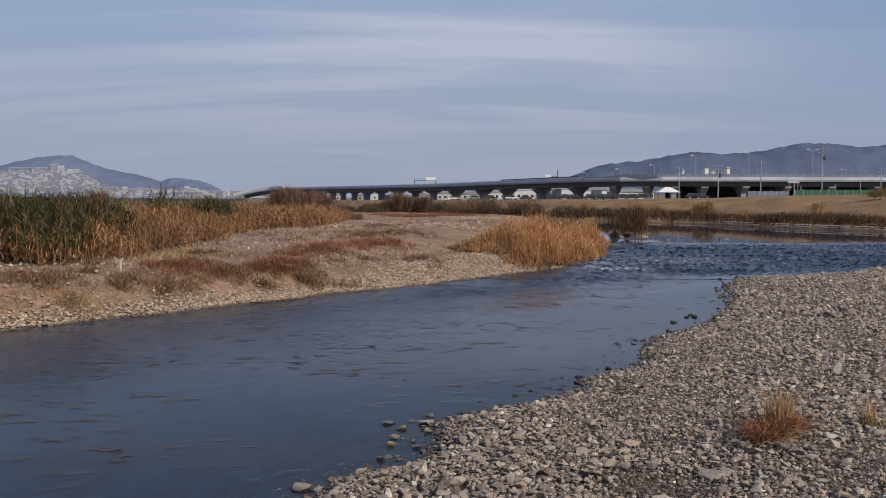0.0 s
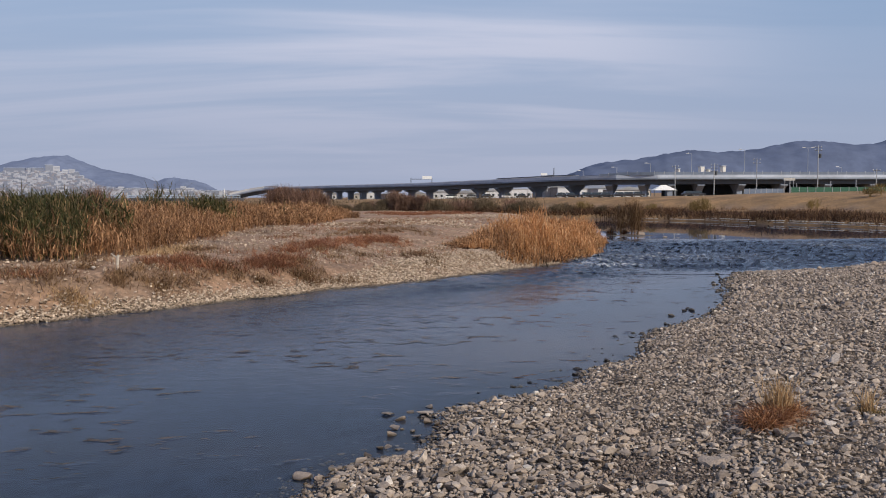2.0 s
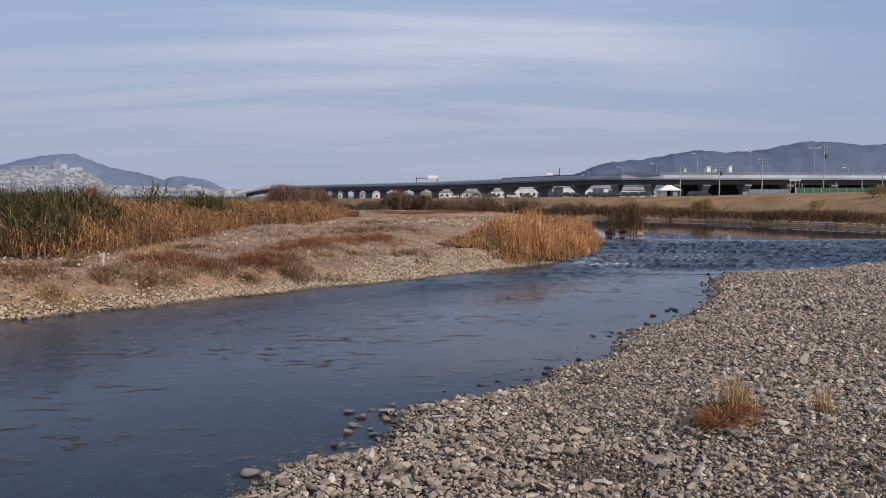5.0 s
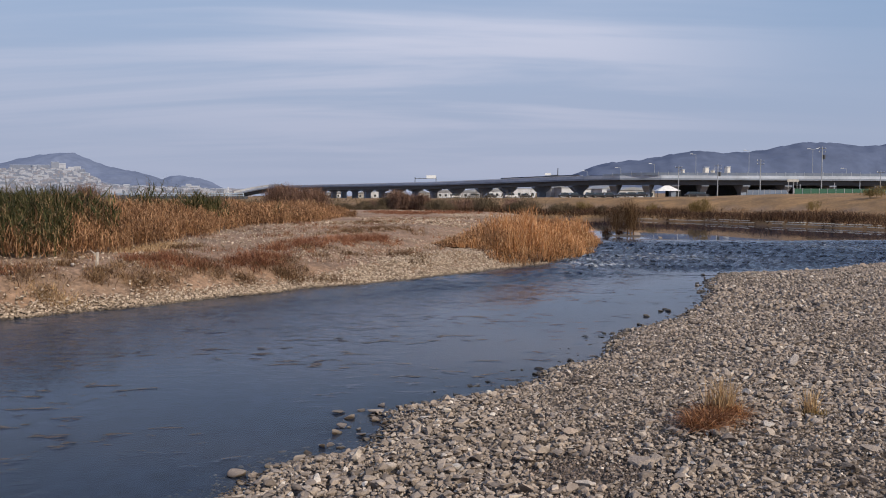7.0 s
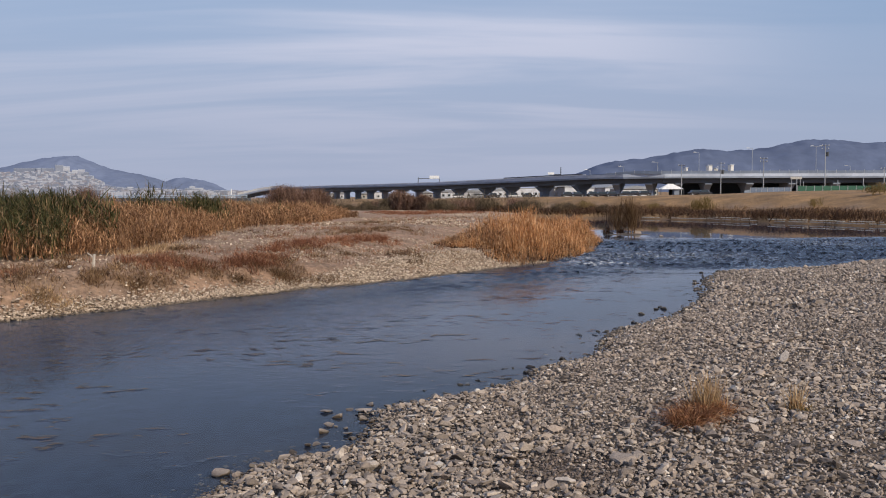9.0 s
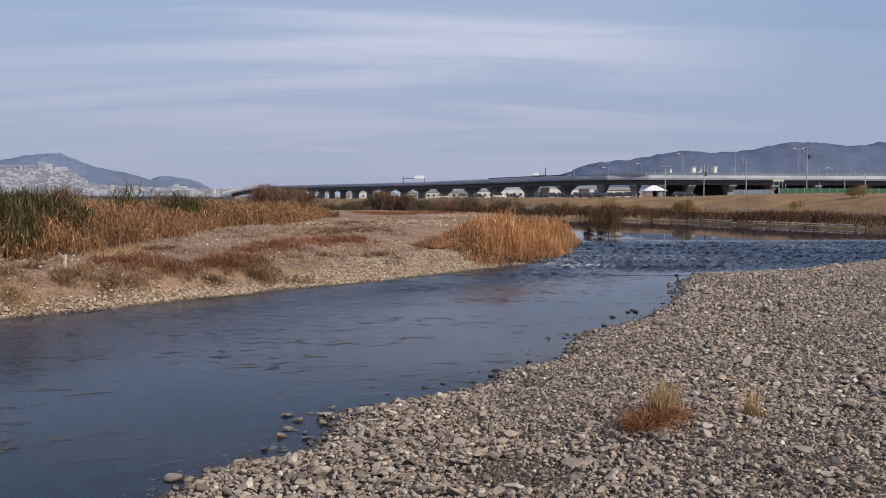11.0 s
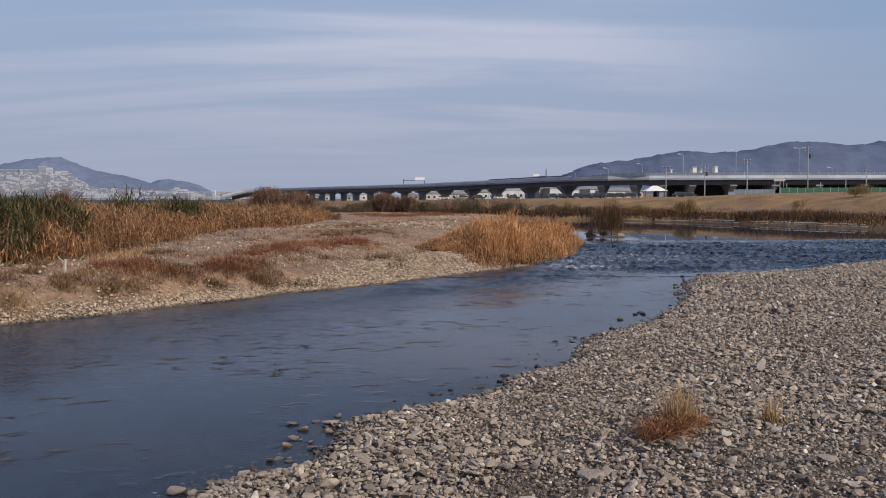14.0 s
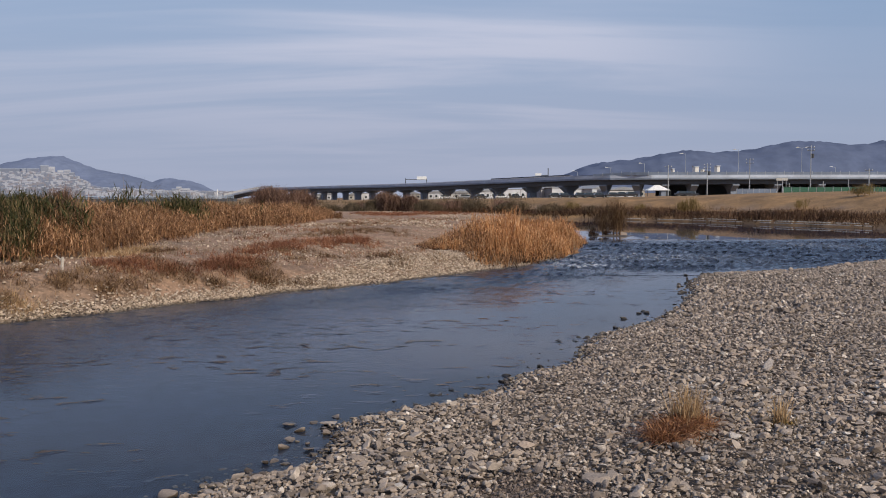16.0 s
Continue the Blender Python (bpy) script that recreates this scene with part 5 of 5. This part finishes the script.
def footbridge():
    """A low blue-railed bridge far down the river."""
    d = 300.0
    X = lambda q: (q - 784) / 1557 * d
    x0, x1 = X(120), X(436)
    e = empty("bridge", pose(0, d, 0), "low blue-railed bridge far down the river", "bridge")
    zt = high(347, d)
    bm = bmesh.new(); box(bm, x0, -3, zt - 2.0, x1, 3, zt - 1.1); part("deck", bm, M_GIRDER, e)
    bm = bmesh.new(); box(bm, x0, -3.1, zt - 0.3, x1, -2.95, zt); part("top_rail", bm, M_BLUE, e)
    bm = bmesh.new(); box(bm, x0, -3.1, zt - 0.85, x1, -2.95, zt - 0.65); part("lower_rail", bm, M_BLUE, e)
    n = 26
    for k in range(n + 1):
        x = x0 + (x1 - x0) * k / n
        bm = bmesh.new(); box(bm, x - 0.08, -3.08, zt - 1.1, x + 0.08, -2.97, zt - 0.02); part("rail_post", bm, M_BLUE, e)
    for q in (150, 210, 270, 330, 390):
        bm = bmesh.new(); box(bm, X(q) - 0.7, -2.5, -1.5, X(q) + 0.7, 2.5, zt - 2.0); part("pier", bm, M_HAZED_CONCRETE, e)
    for q in (238, 408):
        bm = bmesh.new(); tube(bm, (X(q), -2.4, zt - 1.1), (X(q), -2.4, high(336 if q == 408 else 343, d)), 0.15, 0.12, 8); part("mast", bm, M_WHITE, e, "white mast on the bridge")


footbridge()

# ------------------------------------------------------------------ hills
def hill_material(name, colour):
    m, n, l, b = nodes_of(name)
    big, fine = noise_tex(n, l, 0.004, 5), noise_tex(n, l, 0.03, 5, 0.7)
    c = mixed(n, l, "MULTIPLY", 1.0, colour, ramp_out(n, l, big.outputs["Fac"], 0.9, 1.1))
    c = mixed(n, l, "MULTIPLY", 1.0, c, ramp_out(n, l, fine.outputs["Fac"], 0.88, 1.12))
    l.new(c, b.inputs["Base Color"])
    b.inputs["Roughness"].default_value = 1.0
    b.inputs["Specular IOR Level"].default_value = 0.0
    return m


# the blue-grey base colours paint the distance haze onto the woods
M_HILL = hill_material("hazed_far_forest", (0.135, 0.165, 0.245))
M_RIDGE = hill_material("hazed_ridge_forest", (0.098, 0.122, 0.19))


def hill(name, peaks, y0, depth, x0, x1, label, cover=None):
    """A wooded ridge: crest heights by place, falling to both sides."""
    xs, ys = np.linspace(x0, x1, 240), np.linspace(y0 - depth, y0 + depth, 40)
    gx, gy = np.meshgrid(xs, ys)
    crest = np.interp(gx, [p[0] for p in peaks], [p[1] for p in peaks])
    t = np.abs(gy - y0) / depth
    z = crest * np.cos(np.clip(t, 0, 1) * np.pi / 2) ** 1.3 + fractal(gx, gy, 0.006, 4) * 14 * np.clip(crest / 60, 0, 1) + fractal(gx, gy, 0.03, 2) * 7 * np.clip(crest / 40, 0, 1)
    me = grid_mesh(name, xs, ys, z, cover or M_HILL)
    return tagged(new(name, me), label, "hill", kind="structure")


def bearing(px, py, d):
    return (px - 784) / 1557 * d, 2.2 + (351.6 - py) / 1557 * d


hill("backdrop_hill_west", [bearing(x, y, 3600) for x, y in ((-150, 340), (-60, 310), (0, 300), (40, 291), (75, 283), (105, 278), (130, 279), (155, 288), (185, 300), (230, 307), (270, 318), (300, 330), (330, 345))], 3600, 500, -2300, -1000, "wooded hill far behind the town, coloured blue-grey for haze")
hill("backdrop_hill_west_low", [bearing(x, y, 3900) for x, y in ((255, 350), (290, 322), (315, 316), (345, 318), (370, 328), (395, 343))], 3900, 300, -1400, -950, "small wooded hill behind the town, coloured blue-grey for haze")
hill("backdrop_hill_east", [bearing(x, y, 3000) for x, y in ((985, 345), (1010, 315), (1040, 300), (1080, 289), (1150, 281), (1220, 268), (1290, 271), (1330, 267), (1390, 258), (1430, 256), (1470, 258), (1540, 257), (1600, 250), (1750, 262), (1900, 290))], 3000, 420, 350, 2100, "long wooded ridge behind the viaduct, coloured blue-grey for haze", M_RIDGE)


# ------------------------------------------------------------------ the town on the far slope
# the slope's bluish grey has the haze over the town mixed in
M_SLOPE = hill_material("hazed_town_slope", (0.195, 0.22, 0.285))


def slope_height(x, y):
    az = 784 + 1557 * np.asarray(x) / np.asarray(y)
    steep = np.interp(az, [-100, 90, 150, 185, 230, 430, 520], [0.9, 1.0, 0.85, 0.45, 0.36, 0.20, 0.05])
    return 3.0 + steep * 92 * np.clip((np.asarray(y) - 1100) / 1900, 0, 1) ** 1.25


def town():
    xs, ys = np.linspace(-2300, -350, 90), np.linspace(1050, 3300, 60)
    gx, gy = np.meshgrid(xs, ys)
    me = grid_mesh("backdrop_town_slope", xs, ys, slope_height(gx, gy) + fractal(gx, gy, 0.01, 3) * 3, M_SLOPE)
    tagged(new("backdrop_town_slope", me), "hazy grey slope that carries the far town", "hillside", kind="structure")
    # wall colours are dulled and blued to carry the same haze
    walls = [plain("hazed_wall_white", (0.41, 0.425, 0.475), 0.9, relief=0), plain("hazed_wall_grey", (0.21, 0.235, 0.295), 0.9, relief=0), plain("hazed_wall_tan", (0.27, 0.258, 0.285), 0.9, relief=0)]
    rnd = random.Random(21)

    def block(px, y, w, d, h, k, label):
        x = (px - 784) / 1557 * y
        e = empty("apartment_block", pose(x, y, float(slope_height(x, y)), 0, 0, rnd.uniform(10, 45) if w < 100 else 4), label, "building", "buildings of the far town")
        bm = bmesh.new(); box(bm, -w / 2, -d / 2, -6, w / 2, d / 2, h); part("wall", bm, walls[k], e)
        bm = bmesh.new(); box(bm, -w / 2 - 0.5, -d / 2 - 0.5, h, w / 2 + 0.5, d / 2 + 0.5, h + 1.0); part("roof", bm, M_PARAPET, e)
        for f in range(int(h / 4)):
            bm = bmesh.new(); box(bm, -w / 2 + 1, -d / 2 - 0.25, f * 4 + 1.2, w / 2 - 1, -d / 2 - 0.02, f * 4 + 2.6); part("window_band", bm, walls[1], e)
    for px, y, w, h in ((98, 2850, 34, 34), (110, 2900, 30, 30), (126, 2800, 24, 22), (138, 2850, 26, 26), (146, 2800, 20, 18), (118, 2700, 30, 12), (62, 2900, 26, 16), (70, 2850, 16, 20), (54, 2990, 185, 16), (90, 2500, 26, 12),
                        (333, 2500, 20, 20), (345, 2520, 34, 14), (326, 2480, 26, 12), (250, 2300, 26, 10), (265, 2350, 22, 9), (222, 2250, 22, 12), (205, 2200, 18, 10), (285, 2200, 24, 9), (10, 2300, 24, 10), (150, 2600, 30, 10), (165, 2500, 22, 9), (390, 1900, 24, 10), (408, 1800, 26, 8), (300, 2000, 30, 9)):
        block(px, y, w * 0.7, rnd.uniform(9, 14), h * 0.72, 1 if w > 100 else rnd.choice((0, 0, 0, 1)), "pale block of flats in the far town")
    # the mass of small houses, far too many and small to tell apart
    vs, fs, base = {0: [], 1: [], 2: []}, {0: [], 1: [], 2: []}, {0: 0, 1: 0, 2: 0}
    cube = np.array([[a, b, c] for a in (-0.5, 0.5) for b in (-0.5, 0.5) for c in (0, 1)], float)
    quads = np.array([[0, 1, 3, 2], [4, 6, 7, 5], [0, 4, 5, 1], [2, 3, 7, 6], [1, 5, 7, 3], [0, 2, 6, 4]])
    for k in range(3000):
        px = rnd.uniform(-60, 440)
        y = 1150 + 1750 * rnd.random() ** 0.8
        if px > 175 and y > 2350:
            continue
        x = (px - 784) / 1557 * y
        w, d, h = rnd.uniform(4, 9), rnd.uniform(5, 8), rnd.uniform(3, 8)
        c = rnd.choice((0, 0, 1, 1, 2))
        v = cube * (w, d, h + 5) + (x, y, float(slope_height(x, y)) - 5)
        vs[c].append(v); fs[c].append(quads + base[c]); base[c] += 8
    for c, word in ((0, "white"), (1, "grey"), (2, "tan")):
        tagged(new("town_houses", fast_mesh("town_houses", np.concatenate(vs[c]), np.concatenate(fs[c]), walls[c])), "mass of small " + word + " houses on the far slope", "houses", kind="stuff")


town()

# ------------------------------------------------------------------ single rocks, driftwood, stones that lie nearest
def stone_mesh(k):
    return fast_mesh("stone", SHAPES2[k % len(SHAPES2)], FACES2, M_STONE)


STONE_MESHES = [stone_mesh(k) for k in range(24)]


def rock(x, y, size, z=None, up=0.25, squash=1.0):
    z = ground_at(x, y) if z is None else z
    ob = new("rock", STONE_MESHES[int(rng.integers(0, 24))])
    ob.matrix_world = Matrix.Translation((x, y, z + size * up)) @ Matrix.Rotation(float(rng.uniform(0, 6.28)), 4, "Z") @ Matrix.Rotation(float(rng.normal(0, 0.15)), 4, "X") @ Matrix.Diagonal((size, size, size * squash, 1))
    return tagged(ob, "loose grey river rock at the water's edge", "rock", "rocks in the shallows")


for x, y, half in ((-1.05, 6.56, 0.075), (-0.93, 6.50, 0.045), (-0.76, 6.44, 0.055), (-0.53, 7.32, 0.06), (-0.47, 7.38, 0.045), (-0.36, 7.30, 0.04), (-0.46, 7.74, 0.06), (-0.44, 7.97, 0.05), (-0.37, 7.95, 0.025), (-0.53, 8.50, 0.06), (-0.39, 8.29, 0.055), (-0.27, 7.87, 0.04), (-0.16, 8.49, 0.085), (-0.13, 8.81, 0.05), (-0.14, 8.19, 0.065), (-0.16, 7.56, 0.04),
                   (0.31, 8.96, 0.04), (0.45, 9.09, 0.035), (0.51, 9.19, 0.04), (0.53, 8.86, 0.075), (1.67, 12.24, 0.03), (1.97, 11.64, 0.05), (2.62, 12.95, 0.04), (2.91, 12.74, 0.07), (3.02, 12.74, 0.05), (2.72, 12.07, 0.04), (2.72, 11.77, 0.04), (2.38, 11.13, 0.055), (1.42, 9.93, 0.055), (1.33, 9.76, 0.04), (3.47, 13.70, 0.055), (4.77, 15.76, 0.06), (4.86, 15.53, 0.08), (6.38, 20.53, 0.07), (5.44, 16.92, 0.06),
                   (0.08, 8.65, 0.035), (-0.31, 8.60, 0.04), (1.56, 10.01, 0.03), (2.13, 12.22, 0.03), (2.30, 11.71, 0.03), (6.0, 18.6, 0.06), (6.2, 19.6, 0.07), (6.7, 21.2, 0.08), (4.2, 14.5, 0.05), (3.25, 12.6, 0.05)):
    rock(x, y, half * (1.35 if y < 9 else 1.1), max(ground_at(x, y), -0.012), 0.32 if y < 9 else 0.12, 1.0)
for x, y, size in ((1.90, 6.16, 0.12), (2.06, 6.12, 0.085), (1.94, 5.98, 0.06), (2.68, 6.60, 0.10), (4.62, 9.56, 0.10), (4.52, 10.0, 0.17), (4.17, 7.50, 0.12), (4.36, 7.42, 0.08), (4.0, 6.6, 0.10), (3.62, 6.3, 0.09), (3.3, 5.9, 0.09), (0.6, 6.6, 0.09), (1.1, 6.9, 0.08), (0.1, 6.2, 0.09), (13.2, 26.6, 0.2), (11.0, 25.4, 0.13), (14.4, 27.6, 0.18)):
    rock(x, y, size, None, 0.2)
# dark wet stones just off the near bar
for k in range(110):
    (ax, ay), (bx, by) = random.choice([(p, q) for p, q in zip(RIGHT_SHORE, RIGHT_SHORE[1:]) if 8.5 < p[1] < 23])
    t, off = random.random(), 0.04 + 0.5 * random.random() ** 2
    d = math.hypot(bx - ax, by - ay)
    x, y = ax + (bx - ax) * t - (by - ay) / d * off, ay + (by - ay) * t + (bx - ax) / d * off
    wet_rock = rock(x, y, random.uniform(0.035, 0.085) * (1 + 0.03 * (y - 9)), -0.014, 0.12, 0.9)
    tagged(wet_rock, "small dark wet stone in the shallow water", "rock", "rocks in the shallows")
    wet_rock.material_slots[0].link = "OBJECT"
    wet_rock.material_slots[0].material = M_WET
# pale stones and foam-washed boulders at the head of the rapids
for x, y, size in ((11.9, 46.4, 0.28), (12.5, 46.2, 0.22), (9.2, 45.0, 0.2), (9.8, 49.6, 0.5), (10.6, 49.0, 0.5), (11.2, 49.1, 0.4)):
    rock(x, y, size, -0.05, 0.2, 0.8)


def stake():
    x, y = -6.54, 17.76
    e = empty("stake", pose(x, y, ground_at(x, y)), "bleached driftwood stake upright on the sandbar", "driftwood")
    bm = bmesh.new(); tube(bm, (0, 0, -0.1), (0.03, 0, 0.27), 0.035, 0.026, 7); part("trunk", bm, M_WOOD, e)
    bm = bmesh.new(); tube(bm, (0.02, 0, 0.2), (-0.12, 0.02, 0.30), 0.018, 0.008, 6); part("branch", bm, M_WOOD, e)


stake()
for x, y, size in ((-8.4, 17.4, 0.09), (-6.9, 17.5, 0.07)):
    rock(x, y, size)

# the stones that can be picked out one by one, nearest the eye
count = 0
while count < 300:
    x, y = float(rng.uniform(-0.9, 3.6)), float(rng.uniform(4.6, 8.2))
    d = float(inside_distance(np.array([x]), np.array([y]), RIGHT_BAR)[0])
    if d < 0.1 or abs(x) > 0.5 * y + 0.6 or ((x - 1.42) / 0.55) ** 2 + ((y - 5.95) / 0.5) ** 2 < 1.2:
        continue
    size = 0.028 + 0.04 * float(rng.random()) ** 2.4
    ob = new("stone", STONE_MESHES[count % 24])
    ob.parent = ground
    ob.matrix_world = Matrix.Translation((x, y, ground_at(x, y) + size * 0.4)) @ Matrix.Rotation(float(rng.uniform(0, 6.28)), 4, "Z") @ Matrix.Rotation(float(rng.normal(0, 0.35)), 4, "X") @ Matrix.Diagonal((size, size, size, 1))
    count += 1
